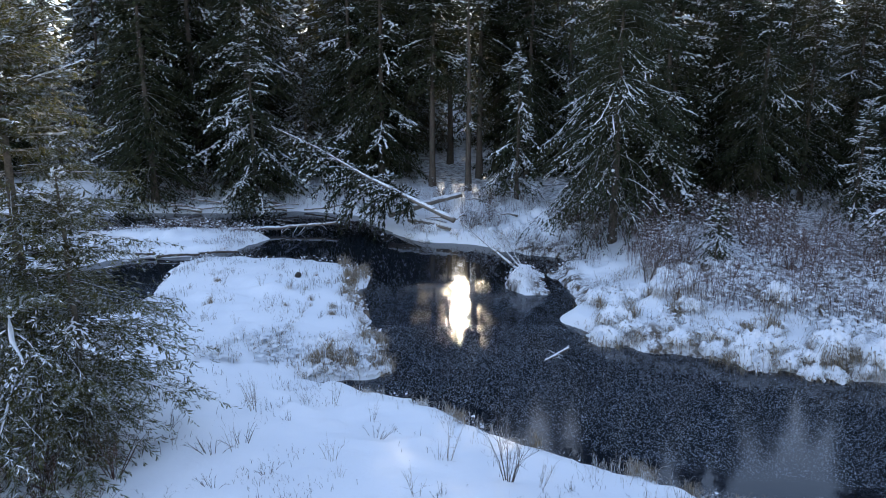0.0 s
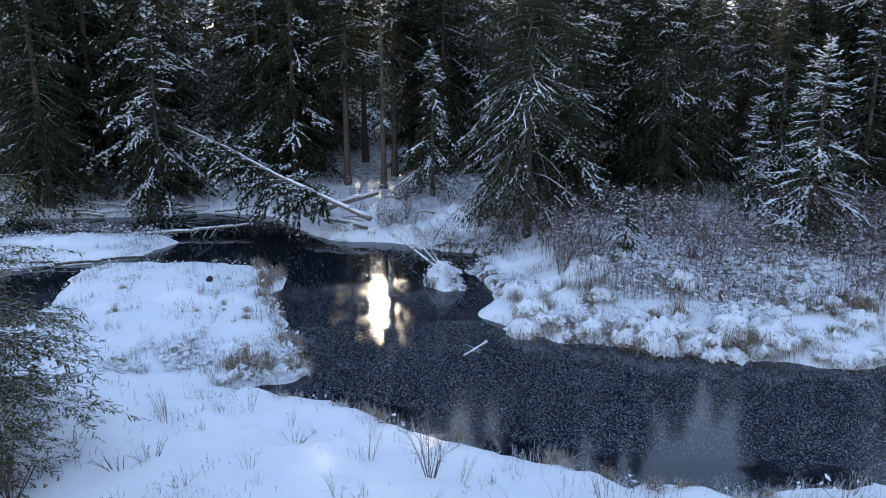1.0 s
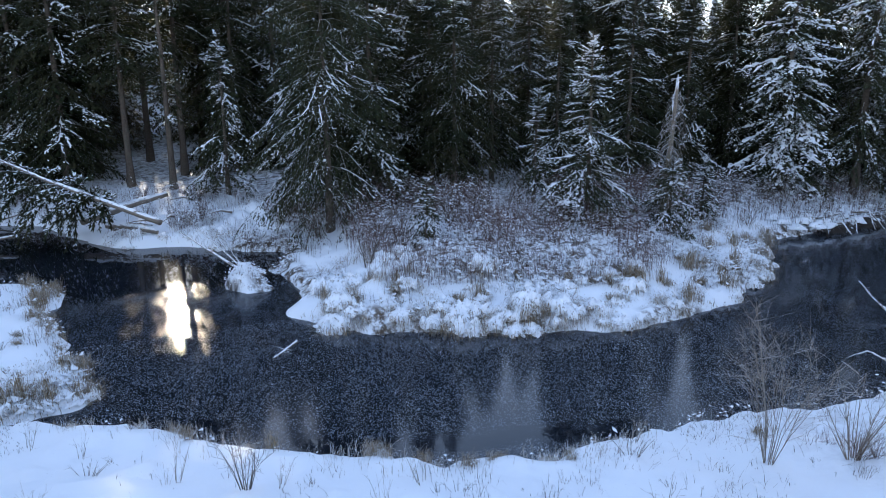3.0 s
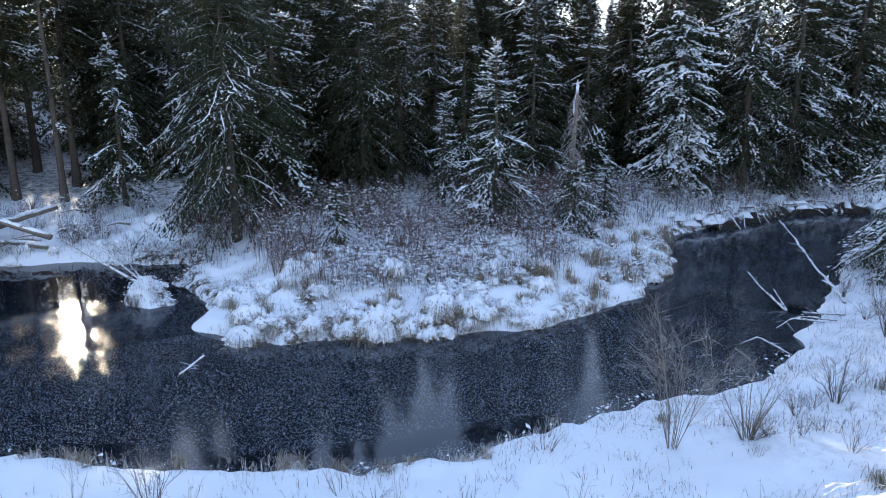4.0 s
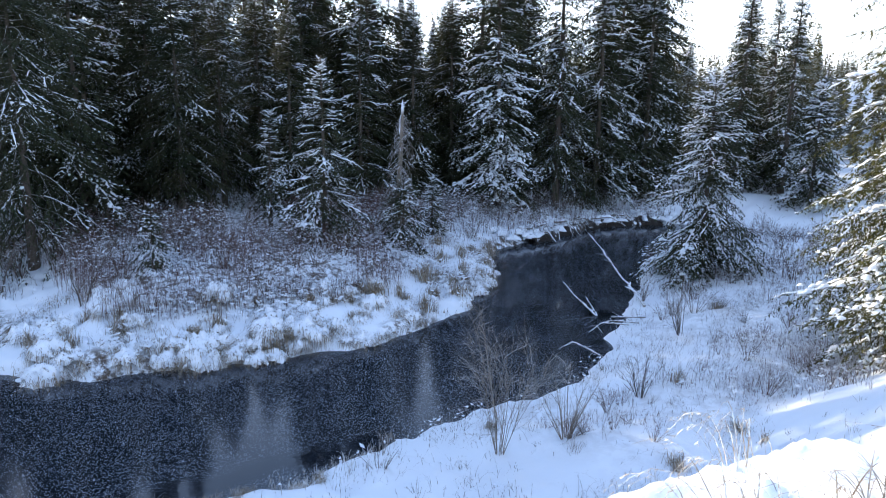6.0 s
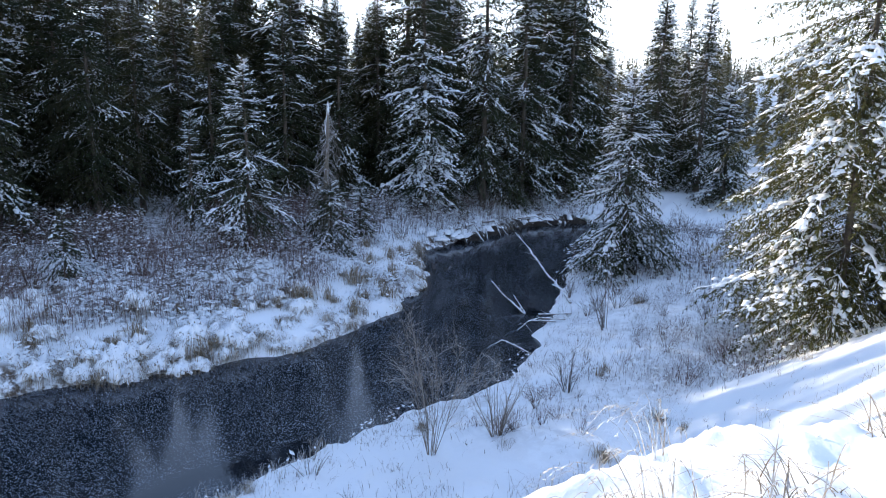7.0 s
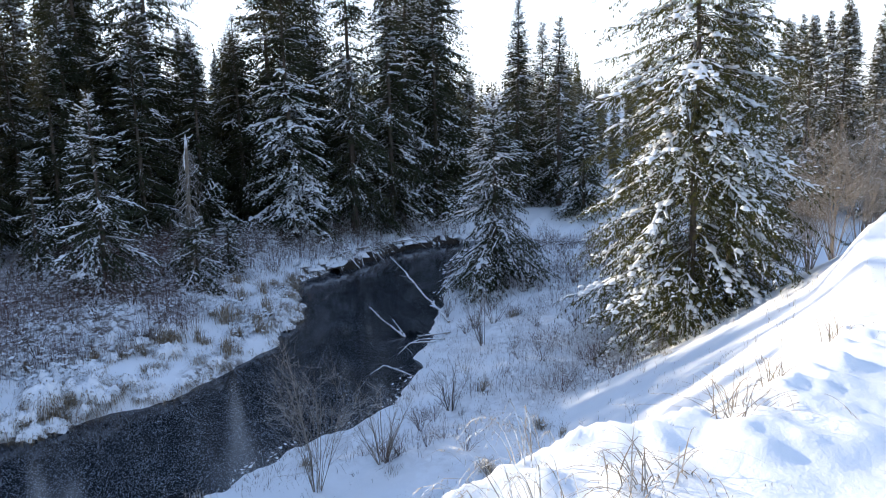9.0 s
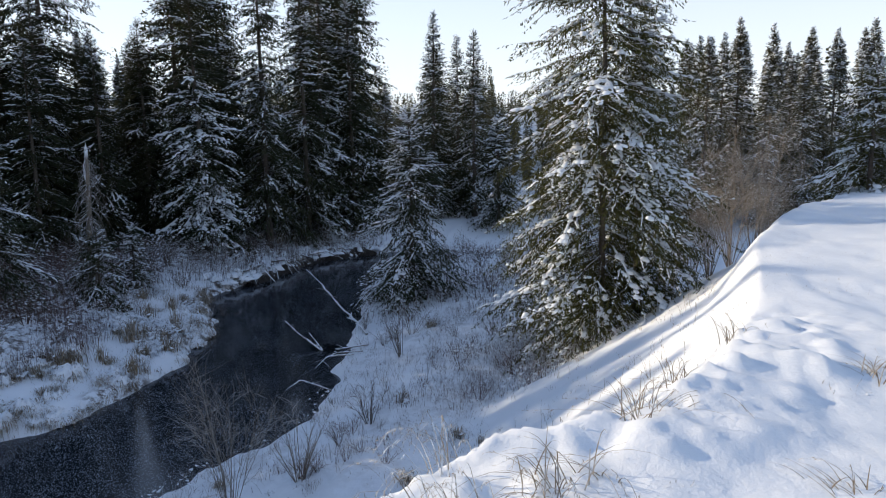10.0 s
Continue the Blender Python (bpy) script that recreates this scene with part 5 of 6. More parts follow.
sow(SHRUBS, 30, ((17, 34), (3.5, 12)), (0.5, 1.0), lambda x, y, d: d > 0.5 and math.hypot(x - 17.9, y - 2.3) > 1.5)
sow(SHRUBS, 9, ((9.5, 22), (3.6, 8.6)), (0.3, 0.6), lambda x, y, d: d > 0.7)

BRUSH = [shrub("dense red-brown leafless brush at the forest edge", x, y, sd, M_TWIG_RED, "brush_thicket", "brush", group="forest edge brush", stems=12, tall=tl, spread=0.8, forks=4, r0=0.011, twigs_per=2, curl=0.3)
         for x, y, sd, tl in ((10.0, 24.0, 206, 1.3), (19.0, 22.5, 207, 1.1))]
sow(BRUSH, 8, ((6, 23), (17.5, 27.5)), (0.7, 1.25), lambda x, y, d: d > 2.6)
sow(BRUSH, 8, ((22, 42), (21.5, 26)), (0.7, 1.2), lambda x, y, d: d > 1.5)
sow(BRUSH, 5, ((4.5, 9), (26.5, 31)), (0.8, 1.2), lambda x, y, d: d > 1.5)

sow(BRUSH, 10, ((9.6, 12.2), (5.0, 7.0)), (0.3, 0.5), lambda x, y, d: d > 0.8)
sow(BRUSH, 14, ((14, 19), (3.2, 6.5)), (0.35, 0.6), lambda x, y, d: d > 0.8)

sow(BRUSH, 14, ((-8.5, -4.2), (6.3, 9.3)), (0.6, 1.0), lambda x, y, d: d > 0.5)

# single bare saplings that stand up from the far bank
for n_, (x_, y_, h_) in enumerate(((6.4, 20.6, 1.9), (5.2, 24.6, 2.4), (9.6, 22.4, 1.6), (12.4, 22.2, 2.0), (21.5, 17.3, 1.0), (26.5, 22.0, 2.6))):
    shrub("slender leafless sapling with forked snowy limbs", x_, y_, 230 + n_, M_TWIG_DARK, "bare_sapling", "sapling", stems=3, tall=h_, spread=0.6, forks=6, r0=0.024, twigs_per=2, lean=(0.25, 0.0))

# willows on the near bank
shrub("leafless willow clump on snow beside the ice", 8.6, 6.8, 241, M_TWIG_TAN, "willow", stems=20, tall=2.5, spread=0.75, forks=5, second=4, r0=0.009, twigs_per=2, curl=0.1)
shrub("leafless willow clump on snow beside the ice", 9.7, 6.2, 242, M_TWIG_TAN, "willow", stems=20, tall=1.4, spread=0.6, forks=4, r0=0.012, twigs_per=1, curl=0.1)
shrub("sparse leafless willow standing in snow", 1.0, 9.4, 243, M_TWIG_DARK, "willow", stems=14, tall=1.25, spread=0.5, forks=3, r0=0.009, twigs_per=2, curl=0.1)
shrub("leafless shrub with dark snow-lined stems", 12.7, 6.4, 244, M_TWIG_DARK, "bare_shrub", stems=12, tall=1.1, spread=0.5, forks=5, r0=0.012, twigs_per=2)
shrub("leafless shrub with dark snow-lined stems", 17.4, 7.8, 245, M_TWIG_DARK, "bare_shrub", stems=10, tall=1.5, spread=0.6, forks=5, r0=0.014, twigs_per=2)
shrub("leafless shrub with dark snow-lined stems", 19.3, 8.3, 246, M_TWIG_DARK, "bare_shrub", stems=10, tall=1.2, spread=0.7, forks=5, r0=0.012, twigs_per=2)
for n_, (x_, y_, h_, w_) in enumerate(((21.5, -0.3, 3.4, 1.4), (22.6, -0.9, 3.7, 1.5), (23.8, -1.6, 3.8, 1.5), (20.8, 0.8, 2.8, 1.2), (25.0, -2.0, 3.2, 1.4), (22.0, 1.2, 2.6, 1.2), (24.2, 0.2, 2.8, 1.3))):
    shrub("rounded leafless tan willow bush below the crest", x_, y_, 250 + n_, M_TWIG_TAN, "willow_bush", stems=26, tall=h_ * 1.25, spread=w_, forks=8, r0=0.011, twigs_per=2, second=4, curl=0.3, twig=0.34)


# ---- grass ----
def blades(g, root, az, reach, rise, fall, width, k=5, seed=0):
    """Curved grass blades: out by reach, up by rise, and down again by fall."""
    r = np.random.default_rng(seed)
    n = len(root)
    w = np.linspace(0, 1, k)
    out = np.stack([np.cos(az), np.sin(az), 0 * az], 1)
    path = root[:, None] + out[:, None] * (reach[:, None] * w ** 1.3)[..., None]
    path[..., 2] += rise[:, None] * np.sin(w * np.pi * 0.55)[None] - fall[:, None] * (w ** 3)[None]
    path[:, 1:] += np.cumsum(r.normal(0, 0.05 / k, (n, k - 1, 3)) * rise[:, None, None], 1)
    side = np.stack([-np.sin(az), np.cos(az), 0 * az], 1)
    half = side[:, None] * (width * (1 - 0.85 * w))[None, :, None]
    verts = np.stack([path - half, path + half], 2)
    i = np.arange(n)[:, None] * 2 * k + np.arange(k - 1)[None] * 2
    g.add(verts, np.stack([i, i + 1, i + 3, i + 2], -1).reshape(-1, 4))
    return path


def grass_tuft(label, x, y, seed, count, tall, spread, droop, material, width=0.008):
    r = np.random.default_rng(seed)
    g = Geo()
    root = np.stack([r.normal(0, 0.10, count), r.normal(0, 0.10, count), np.full(count, -0.03)], 1)
    blades(g, root, r.uniform(0, 6.28, count), spread * r.uniform(0.3, 1.2, count), tall * r.uniform(0.5, 1.1, count), droop * r.uniform(0.3, 1.3, count), width, 5, seed)
    ob = new("grass_tuft", g.mesh("grass_tuft", material))
    ob.matrix_basis = pose(x, y, ground_at(x, y))
    return tagged(ob, label, "grass", "grass tufts")


def tussock(label, x, y, seed, size):
    """A sedge tussock: a lumpy snow cap over a skirt of hanging dry blades."""
    r = np.random.default_rng(seed)
    ob = thing("sedge_tussock", label, "tussock", pose(x, y, ground_at(x, y) - 0.05), "snowy tussocks")
    cap = Geo()
    rows, around = 13, 40
    q = np.linspace(0.03, 1.0, rows)[:, None]
    az = np.arange(around)[None] * 2 * np.pi / around
    off = seed * 3.7
    fray = 0.82 + 0.55 * value_noise(np.cos(az) * 1.6 + off, np.sin(az) * 1.6, 0.5) + 0.30 * value_noise(np.cos(az) * 4 + off, np.sin(az) * 4, 0.5)
    rad = size * q * (1 + (fray - 1) * q ** 2)
    cx, cy = rad * np.cos(az), rad * np.sin(az)
    bump = 0.55 * value_noise(cx + off, cy, size * 0.5) + 0.50 * value_noise(cx, cy + off, size * 0.24) + 0.28 * value_noise(cx + 3, cy + off, size * 0.12)
    cz = size * (0.58 - 0.38 * q ** 2 - 0.16 * step(q, 0.84, 1.0) + bump * (1 - 0.4 * q))
    i = np.arange(rows - 1)[:, None] * around + np.arange(around)[None]
    j = np.arange(rows - 1)[:, None] * around + (np.arange(around)[None] + 1) % around
    cap.add(np.stack([cx, cy, cz], -1), np.stack([i, j, j + around, i + around], -1).reshape(-1, 4))
    n = 22
    az = r.uniform(0, 6.28, n)
    at = size * r.uniform(0.3, 1.05, n)
    c = np.column_stack([np.cos(az) * at, np.sin(az) * at, size * (0.56 - 0.40 * (at / size) ** 2)])
    turn = r.uniform(0, 6.28, n)
    ln = size * r.uniform(0.06, 0.2, n)
    d = np.column_stack([np.cos(turn), np.sin(turn), r.normal(-0.1, 0.2, n)]) * (ln * 0.7)[:, None]
    lumps(cap, c - d, c + d, ln * r.uniform(0.3, 0.6, n), ln * r.uniform(0.3, 0.6, n))
    tagged(part("snow_cap", cap, M_SNOW_TORN, ob, "lumpy white snow cap torn by dark grass"), kind="stuff")
    g = Geo()
    n = 190
    az = r.uniform(0, 6.28, n)
    rad = size * r.uniform(0.55, 1.1, n)
    root = np.stack([np.cos(az) * rad, np.sin(az) * rad, size * r.uniform(0.05, 0.45, n)], 1)
    blades(g, root, az + r.normal(0, 0.3, n), size * r.uniform(0.15, 0.5, n), size * r.uniform(0.05, 0.35, n), size * r.uniform(0.5, 1.2, n), 0.007, 5, seed)
    tagged(part("grass_skirt", g, M_GRASS, ob, "hanging dry tan blades"), kind="stuff")
    return ob


TUFTS = [grass_tuft("tan dry grass tuft bent under snow", 15.5, 15.4, 301, 90, 0.50, 0.35, 0.42, M_GRASS),
         grass_tuft("tan dry grass tuft standing in snow", 16.8, 15.9, 302, 60, 0.60, 0.22, 0.15, M_GRASS),
         grass_tuft("frosted dry grass tuft bent over water", 13.2, 14.6, 303, 80, 0.38, 0.45, 0.50, M_GRASS_FROST)]
TUSSOCKS = [tussock("snow-capped sedge tussock with hanging dry grass", 5.9, 17.2, 311, 0.42),
            tussock("snow-capped sedge tussock with hanging dry grass", 8.0, 15.9, 312, 0.50),
            tussock("low snow-capped sedge tussock with hanging grass", 6.9, 16.6, 313, 0.36),
            tussock("broad snow-capped sedge tussock with hanging grass", 9.4, 15.5, 314, 0.58)]
# along the outer bank of the bend
sow(TUSSOCKS, 40, ((4.2, 11.6), (13.6, 19.5)), (0.6, 1.2), lambda x, y, d: -0.05 < d < 0.9 and y > 14, 0.06)
sow(TUSSOCKS, 46, ((5, 14), (15.5, 21)), (0.5, 1.1), lambda x, y, d: 1.0 < d < 3.6, 0.12)
sow(TUSSOCKS, 26, ((12, 23), (14, 19)), (0.5, 0.85), lambda x, y, d: 0.05 < d < 1.2, 0.16)
sow(TUSSOCKS, 3, ((2.2, 3.4), (21.6, 23.2)), (0.35, 0.6), lambda x, y, d: d > 0.1, 0.15)
sow(TUSSOCKS, 14, ((-6.0, -1.5), (15.3, 17.0)), (0.4, 0.75), lambda x, y, d: 0.1 < d < 1.6, 0.16)
sow(TUSSOCKS, 12, ((-3.5, -1.0), (14.6, 17.5)), (0.5, 0.9), lambda x, y, d: 0.05 < d < 0.9, 0.12)
sow(TUSSOCKS, 18, ((-5, 4), (27.5, 33.5)), (0.5, 1.0), lambda x, y, d: 0.05 < d < 1.3, 0.14)
sow(TUSSOCKS, 8, ((-14, -8), (26, 31.5)), (0.3, 0.6), lambda x, y, d: 0.1 < d < 0.8, 0.14)
sow(TUSSOCKS, 10, ((26, 37), (20, 22)), (0.5, 0.9), lambda x, y, d: 0.1 < d < 0.8, 0.1)
sow(TUFTS, 46, ((12, 24), (14, 20)), (0.5, 1.35), lambda x, y, d: 0.1 < d < 2.6)
sow(TUFTS, 24, ((4.5, 12), (14, 20)), (0.7, 1.2), lambda x, y, d: 0.1 < d < 3.0)
sow(TUFTS, 34, ((-3.8, -0.8), (14.8, 25.5)), (0.6, 1.1), lambda x, y, d: 0.0 < d < 0.5)
sow(TUFTS, 26, ((-2, 8), (8.2, 14)), (0.35, 0.75), lambda x, y, d: 0.0 < d < 0.4)
sow(TUFTS, 16, ((-10, -3), (15, 25)), (0.3, 0.6), lambda x, y, d: d > 0.4)
sow(TUFTS, 8, ((9, 22), (2.0, 8)), (0.4, 0.8), lambda x, y, d: d > 0.6)

# weeds that stick out of the snow on the near flat and the meadow
WEEDS = [shrub("thin dry weed stalks poking out of snow", 2.0, 8.2, 321, M_TWIG_TAN, "dry_weed", "weed", group="dry weeds", stems=6, tall=0.55, spread=0.18, forks=3, r0=0.005),
         shrub("low dark dead weeds half buried in snow", 0.0, 8.6, 322, M_TWIG_DARK, "dry_weed", "weed", group="dry weeds", stems=9, tall=0.30, spread=0.25, forks=3, r0=0.006)]
sow(WEEDS, 46, ((-5, 8), (6, 13)), (0.5, 1.5), lambda x, y, d: d > 0.25)
sow(WEEDS, 45, ((-9.5, -2.5), (14.8, 25)), (0.5, 1.1), lambda x, y, d: d > 0.3)
sow(WEEDS, 30, ((8, 22), (2, 9)), (0.5, 1.1), lambda x, y, d: d > 0.3)
sow(WEEDS, 22, ((6, 16), (-0.2, 3.5)), (0.3, 0.7), lambda x, y, d: True)


# frosted grass on the crest of the high bank
def crest_grass(x, y, seed, count, tall, bend, az0, spread=0.7, plume=True):
    r = np.random.default_rng(seed)
    ob = thing("frosted_grass", "frosted tall dry grass on the snowy crest", "grass", pose(x, y, ground_at(x, y)))
    g = Geo()
    root = np.stack([r.normal(0, 0.07, count), r.normal(0, 0.07, count), np.full(count, -0.04)], 1)
    az = az0 + r.normal(0, spread, count)
    path = blades(g, root, az, bend * 1.25 * r.uniform(0.4, 1.2, count), tall * r.uniform(0.5, 1.1, count), tall * r.uniform(0.1, 0.75, count), 0.0045, 7, seed)
    tagged(part("blades", g, M_GRASS_CREST if tall < 0.4 else M_GRASS_FROST, ob), kind="stuff")
    if plume:
        p = Geo()
        ends = path[r.random(count) < 0.4]
        for e in ends:
            n = 12
            t = r.uniform(0.62, 1.0, n)
            at = np.stack([np.interp(t, np.linspace(0, 1, 7), e[:, i]) for i in range(3)], 1)
            go = unit(unit(e[-1] - e[-2])[None] + r.normal(0, 0.35, (n, 3)))
            sprays(p, at, at + go * r.uniform(0.015, 0.04, n)[:, None], np.full(n, 0.0026), np.full(n, 0.002))
        if p.n:
            tagged(part("seed_heads", p, M_GRASS_FROST, ob, "frost-white feathery seed heads"), kind="stuff")
    return ob


for n_, (x_, y_, c_, h_, b_, a_) in enumerate(((3.15, 0.85, 10, 0.40, 0.22, 2.2), (3.40, 0.54, 14, 0.30, 0.42, 2.8), (3.50, 0.46, 12, 0.28, 0.40, 0.3), (3.66, 0.32, 8, 0.22, 0.42, 2.9), (4.5, 0.15, 12, 0.07, 0.5, 0.1), (5.05, -0.15, 9, 0.08, 0.4, 2.8), (2.7, 0.95, 10, 0.36, 0.30, 2.6), (3.5, 1.1, 7, 0.50, 0.32, 2.4),
                                               (4.6, 1.6, 10, 0.65, 0.40, 2.3), (4.1, 1.2, 8, 0.55, 0.30, 2.0), (4.4, 0.2, 12, 0.22, 0.40, 0.1), (5.6, 0.0, 12, 0.22, 0.35, 0.5),
                                               (5.9, -1.3, 16, 0.14, 0.34, 0.2), (2.85, 1.0, 5, 0.50, 0.36, 2.2), (3.0, 1.0, 4, 0.55, 0.36, 2.3), (2.75, 0.9, 4, 0.45, 0.36, 2.1), (3.2, 1.0, 4, 0.50, 0.34, 2.2), (2.9, -0.6, 9, 0.14, 0.25, 0.4), (6.8, -0.4, 10, 0.22, 0.3, 0.3), (3.9, -0.85, 12, 0.12, 0.3, 0.1))):
    crest_grass(x_, y_, 400 + n_, int(c_ * 1.5), h_, b_, a_)

# a dark stone on the meadow
g_ = Geo()
u_, v_ = np.meshgrid(np.linspace(0.05, np.pi * 0.95, 7), np.arange(10) * 2 * np.pi / 10, indexing="ij")
rr_ = 0.11 * (1 + 0.2 * np.sin(3 * v_ + u_ * 2))
vv_ = np.stack([rr_ * np.sin(u_) * np.cos(v_), rr_ * np.sin(u_) * np.sin(v_), rr_ * np.cos(u_) * 0.9 + 0.07], -1)
i_ = np.arange(6)[:, None] * 10 + np.arange(10)[None]
j_ = np.arange(6)[:, None] * 10 + ((np.arange(10) + 1) % 10)[None]
g_.add(vv_, np.stack([i_, i_ + 10, j_ + 10, j_], -1).reshape(-1, 4))
stone = new("stone", g_.mesh("stone", M_EARTH))
stone.matrix_basis = pose(-4.8, 21.8, ground_at(-4.8, 21.8))
tagged(stone, "small dark stone lying on the snowy meadow", "stone")


# ---- low brush and weeds that cover the banks ----
def brush_carpet(label, count, box, keep, tall, material, seed, snow=0.5, patch=1.6, cover=0.0, width=0.005, bend=0.7, clot=1.0):
    """Fine twigs all over a stretch of the bank, in patches, with clots of snow caught in them."""
    r = np.random.default_rng(seed)
    x, y = r.uniform(*box[0], count * 6), r.uniform(*box[1], count * 6)
    d = shore(x, y)
    thick = value_noise(x + seed, y, patch) + 0.5 * value_noise(x, y + seed, patch * 0.35)
    ok = keep(x, y, d) & (thick + r.normal(0, 0.12, len(x)) > cover)
    x, y = x[ok][:count], y[ok][:count]
    n = len(x)
    z = np.maximum(height(x, y), 0.0)
    mid = np.array([x.mean(), y.mean(), z.min()])
    ob = thing("brush_carpet", label, "brush", Matrix.Translation(mid), kind="stuff")
    root = np.stack([x, y, z - 0.03], 1) - mid
    h = tall * r.uniform(0.35, 1.1, n) * (0.6 + 0.8 * np.clip(value_noise(x, y, 2.3) + 0.5, 0, 1))
    az = r.uniform(0, 2 * np.pi, n)
    g = Geo()
    path = blades(g, root, az, h * bend * r.uniform(0.2, 1.1, n), h, h * r.uniform(0.0, 0.7, n), width, 4, seed)
    # side twigs
    i = np.repeat(np.arange(n), 2)
    at = path[i, r.integers(1, 3, len(i))]
    ln = h[i] * r.uniform(0.2, 0.5, len(i))
    blades(g, at, r.uniform(0, 2 * np.pi, len(i)), ln * r.uniform(0.3, 1.0, len(i)), ln, ln * r.uniform(0, 0.5, len(i)), width * 0.7, 3, seed + 1)
    tagged(part("brushwood", g, material, ob), kind="stuff")
    w = Geo()
    pick = r.random(n) < snow
    c = path[pick, r.integers(1, 4, pick.sum())] + [0, 0, 0.01]
    ln = r.uniform(0.05, 0.16, len(c)) * clot
    a = r.uniform(0, 2 * np.pi, len(c))
    go = np.stack([np.cos(a), np.sin(a), r.uniform(-0.5, 0.2, len(c))], 1) * ln[:, None] * 0.5
    sprays(w, c - go, c + go, ln * r.uniform(0.18, 0.42, len(c)), ln * r.uniform(0.05, 0.3, len(c)))
    if w.n:
        tagged(part("snow_load", w, M_SNOW, ob, "clots of snow caught on the twigs"), kind="stuff")


def outer(x, y, d):
    """The outer bank of the bend, back to the trees."""
    return (y > 13.3 + 0.0 * x) & (y > np.interp(x, [3, 5, 12, 25], [17.0, 15.5, 13.4, 15.0])) & ~((x > 11.3) & (x < 13.2) & (d < 1.6))


brush_carpet("low dry sedge and twigs under snow beside the ice", 2600, ((2.8, 24), (13.5, 22)), lambda x, y, d: outer(x, y, d) & (d > 0.05) & (d < 3.2), 0.34, M_GRASS, 501, 0.3, 1.7, 0.08, 0.006, 1.8)
brush_carpet("low purple-brown twigs with snow clots on the bank", 4600, ((3.4, 24), (14, 25)), lambda x, y, d: outer(x, y, d) & (d > 0.5) & (d < 6.5), 0.36, M_TWIG, 502, 1.0, 1.3, 0.07, 0.004, 1.9, 1.6)
brush_carpet("thicket of fine red-brown twigs under the trees", 11000, ((4.5, 24), (16, 30)), lambda x, y, d: outer(x, y, d) & (d > 2.2) & (d < 10), 1.0, M_TWIG_RED, 503, 0.22, 2.0, -0.10, 0.0045, 0.8)
brush_carpet("tangle of brown twigs along the upper bank", 3200, ((22, 46), (17, 26)), lambda x, y, d: (y > 16) & (d > 0.1) & (d < 4.5), 0.8, M_TWIG, 504, 0.5, 2.0, -0.1, 0.007, 0.6, 1.3)
brush_carpet("dry weeds and twigs on the snowy flat", 3800, ((6.3, 27), (2.6, 12.5)), lambda x, y, d: (d > 0.15) & (y > crest_line(x) + np.interp(x, [8, 14, 20], [4.7, 4.6, 4.2])), 0.26, M_TWIG, 505, 0.6, 0.9, 0.10, 0.004, 2.0, 0.7)
brush_carpet("thicket of bare brown twigs round the spruce's foot", 1300, ((13.2, 21.5), (2.2, 6.5)), lambda x, y, d: (y > crest_line(x) + 4.2) & (d > 0.6), 0.46, M_TWIG, 506, 0.6, 1.2, 0.05, 0.004, 1.9)
brush_carpet("pale dry weeds along the water's edge", 1500, ((-4, 10), (6.8, 15)), lambda x, y, d: (d > 0.0) & (d < 0.9) & (y > crest_line(x) + 4.8), 0.32, M_GRASS_FROST, 507, 0.04, 1.2, 0.05, 0.004)
brush_carpet("dark weed stubble poking through the snow", 1900, ((-6, 9.5), (5.6, 14)), lambda x, y, d: (d > 0.1) & (y > crest_line(x) + 4.4), 0.20, M_TWIG_DARK, 508, 0.3, 0.7, 0.26, 0.004, 1.2, 0.5)
brush_carpet("sparse dry weeds on the snowy meadow", 1500, ((-10, -1), (14.8, 26)), lambda x, y, d: (d > 0.1), 0.24, M_TWIG_DARK, 509, 0.4, 0.8, 0.17, 0.005, 0.9, 0.9)
brush_carpet("brown sedge hummocks on the meadow", 450, ((-6.5, -1.0), (14.6, 17.2)), lambda x, y, d: (d > 0.0) & (d < 2.4), 0.30, M_GRASS, 510, 0.9, 0.9, 0.08, 0.006, 0.9, 1.8)
brush_carpet("dry sedge on the edge of the meadow", 900, ((-4, -0.8), (14.6, 26)), lambda x, y, d: (d > -0.05) & (d < 0.45) & (x > -4), 0.34, M_GRASS, 511, 0.3, 0.9, 0.0, 0.006)
brush_carpet("weeds and drift litter on the gravel bar", 900, ((-16, -7.5), (25.5, 32)), lambda x, y, d: (d > 0.0) & (d < 1.0), 0.25, M_TWIG, 512, 0.5, 1.0, 0.06, 0.007)
brush_carpet("twigs and weeds on the far snowy bank", 3400, ((-20, 5), (29, 41)), lambda x, y, d: (d > 0.1) & (d < 5) & (y > 29), 0.55, M_TWIG, 513, 0.6, 1.6, 0.0, 0.006, 1.3)
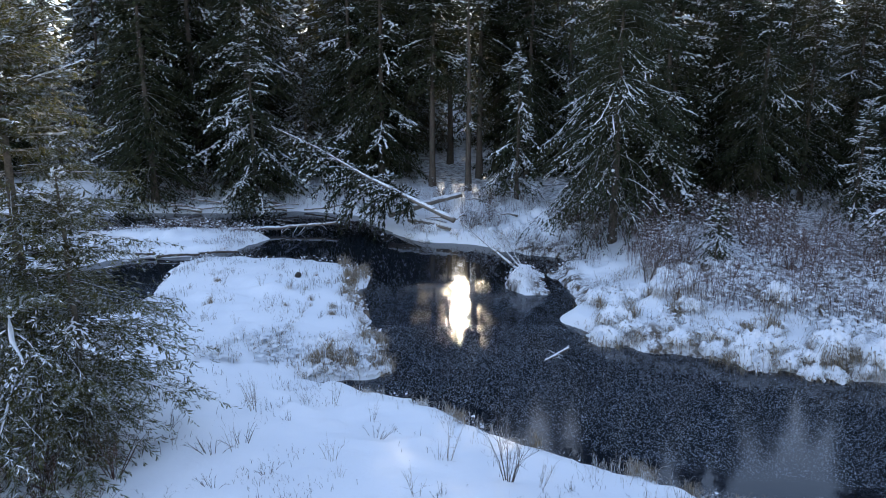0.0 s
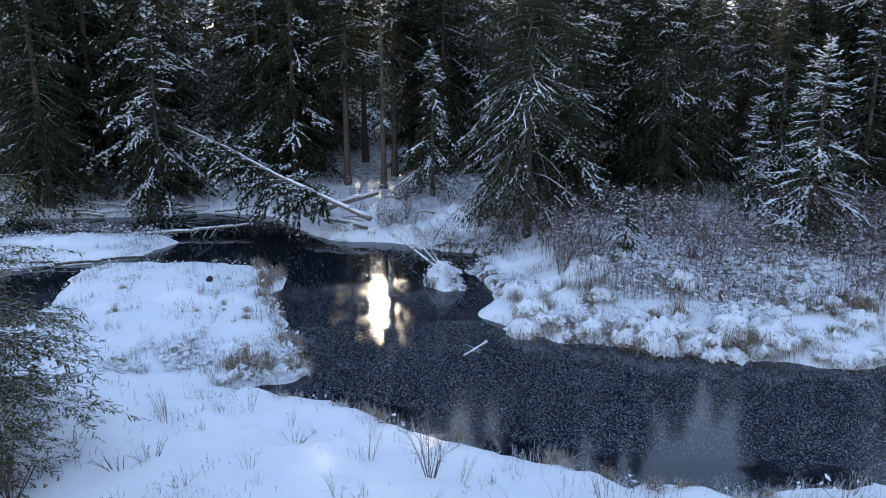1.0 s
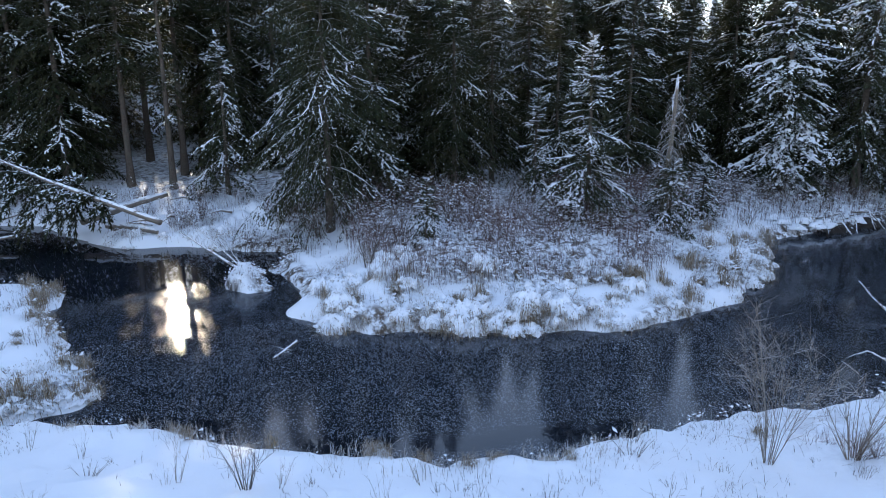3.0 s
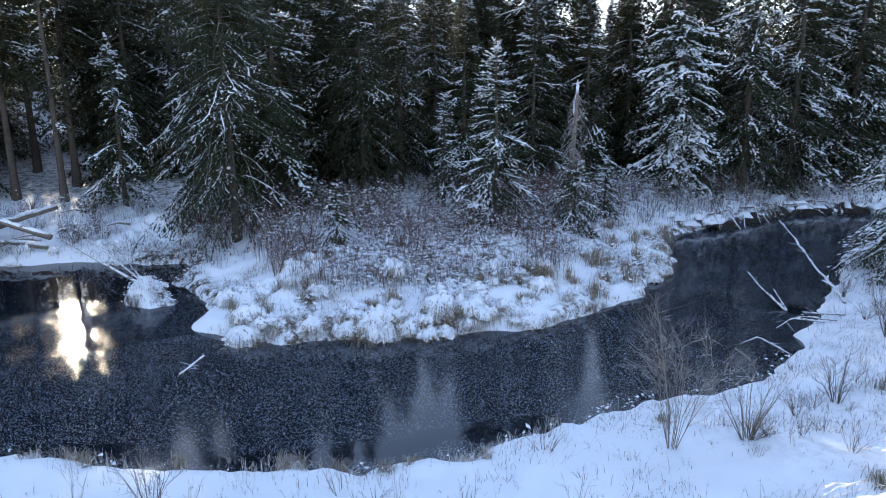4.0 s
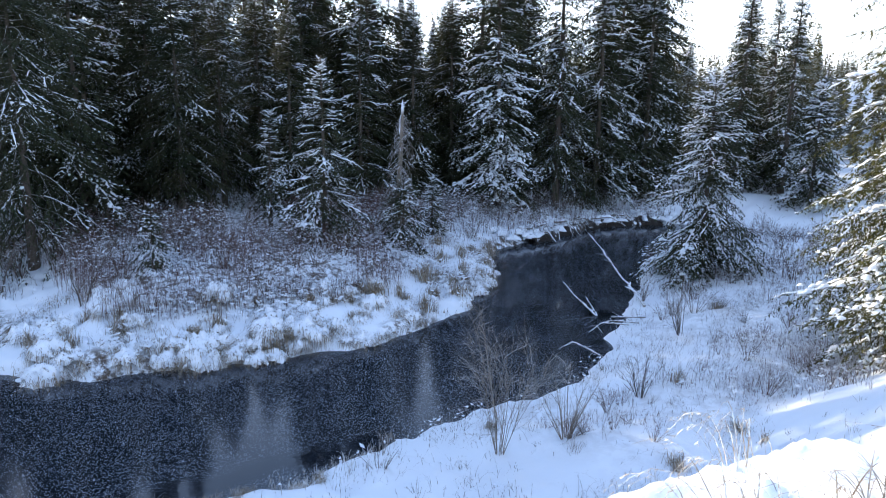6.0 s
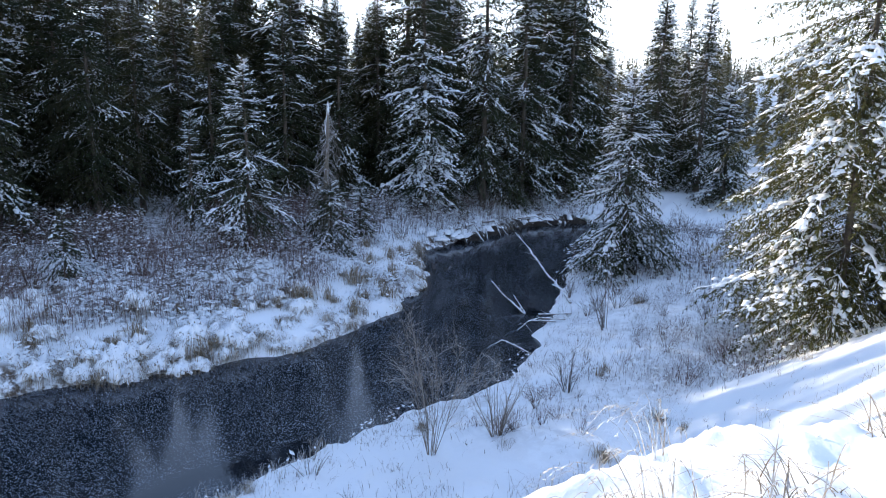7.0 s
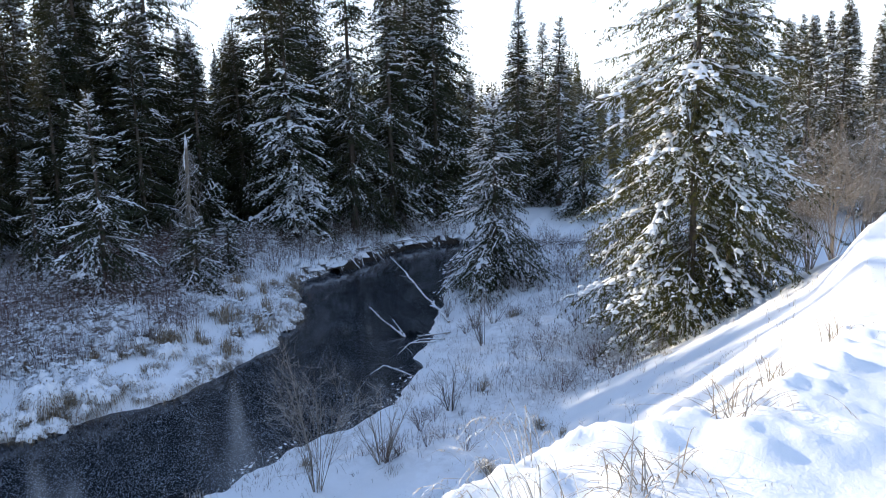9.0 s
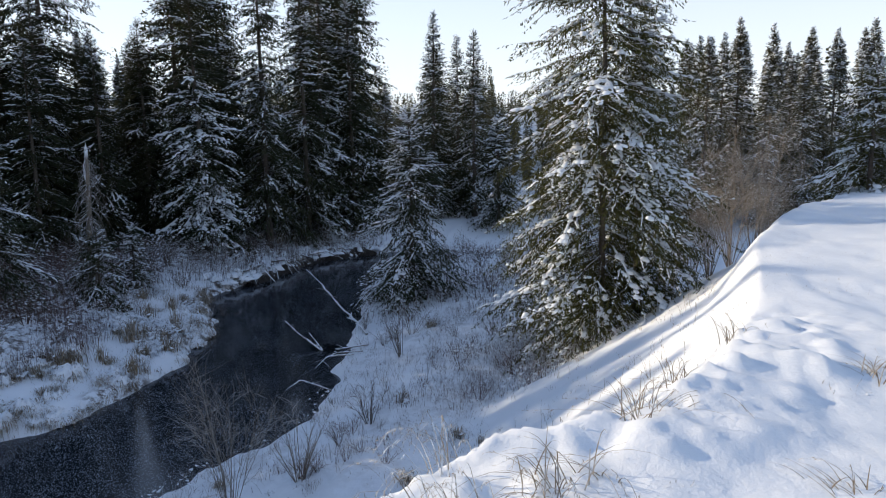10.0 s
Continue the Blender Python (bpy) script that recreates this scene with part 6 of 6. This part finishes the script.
brush_carpet("snowy weeds on the little islet", 200, ((2.0, 3.7), (21.4, 23.6)), lambda x, y, d: d > 0.0, 0.22, M_TWIG, 514, 0.9, 0.6, -0.3, 0.005)
brush_carpet("small dead stalks scattered on the crest snow", 420, ((2.2, 12), (-3.2, 1.6)), lambda x, y, d: y < crest_line(x) + 0.3, 0.07, M_TWIG_TAN, 515, 0.2, 0.5, 0.2, 0.0022, 1.4, 0.3)
brush_carpet("thin dead stalks scattered on the steep slope", 260, ((4, 16), (-0.4, 4.2)), lambda x, y, d: y > crest_line(x) + 0.4, 0.22, M_TWIG_TAN, 516, 0.2, 0.9, 0.2, 0.003, 1.2, 0.5)
brush_carpet("brown brush on the flat behind the leaning spruce", 4200, ((21, 40), (2.5, 14.2)), lambda x, y, d: (d > 0.2) & (y > crest_line(x) + 5.0), 0.55, M_TWIG, 517, 0.6, 1.6, -0.04, 0.006, 0.9, 1.4)
brush_carpet("brown sedge hanging over the dark water", 1900, ((3.6, 24), (13.2, 21)), lambda x, y, d: (y > 13.2) & (y > np.interp(x, [3, 5, 12, 25], [18.0, 15.5, 13.2, 15.0])) & (d > -0.14) & (d < 0.14), 0.26, M_GRASS, 518, 0.0, 1.2, 0.0, 0.007, 1.2)
brush_carpet("bare twigs and weeds round the dark inlet", 1500, ((0.8, 6.2), (23.2, 32)), lambda x, y, d: (d > 0.02) & (d < 4.0) & (y > 23.0) & ~((x < 3.8) & (y < 24.0)), 0.55, M_TWIG, 519, 0.55, 1.4, -0.02, 0.006, 0.8, 1.4)
brush_carpet("dry twigs hanging over the dark inlet", 500, ((2.6, 6.0), (23.6, 29.5)), lambda x, y, d: (d > -0.1) & (d < 0.2) & (x > 2.6) & ~((x < 3.8) & (y < 24.0)), 0.4, M_TWIG_DARK, 520, 0.2, 1.2, -0.1, 0.008, 1.3)
brush_carpet("roots and twigs hanging off the cut bank", 700, ((25.5, 38), (18, 22)), lambda x, y, d: (d > -0.3) & (d < 0.5), 0.5, M_TWIG_DARK, 521, 0.2, 1.2, -0.1, 0.008, 1.2)
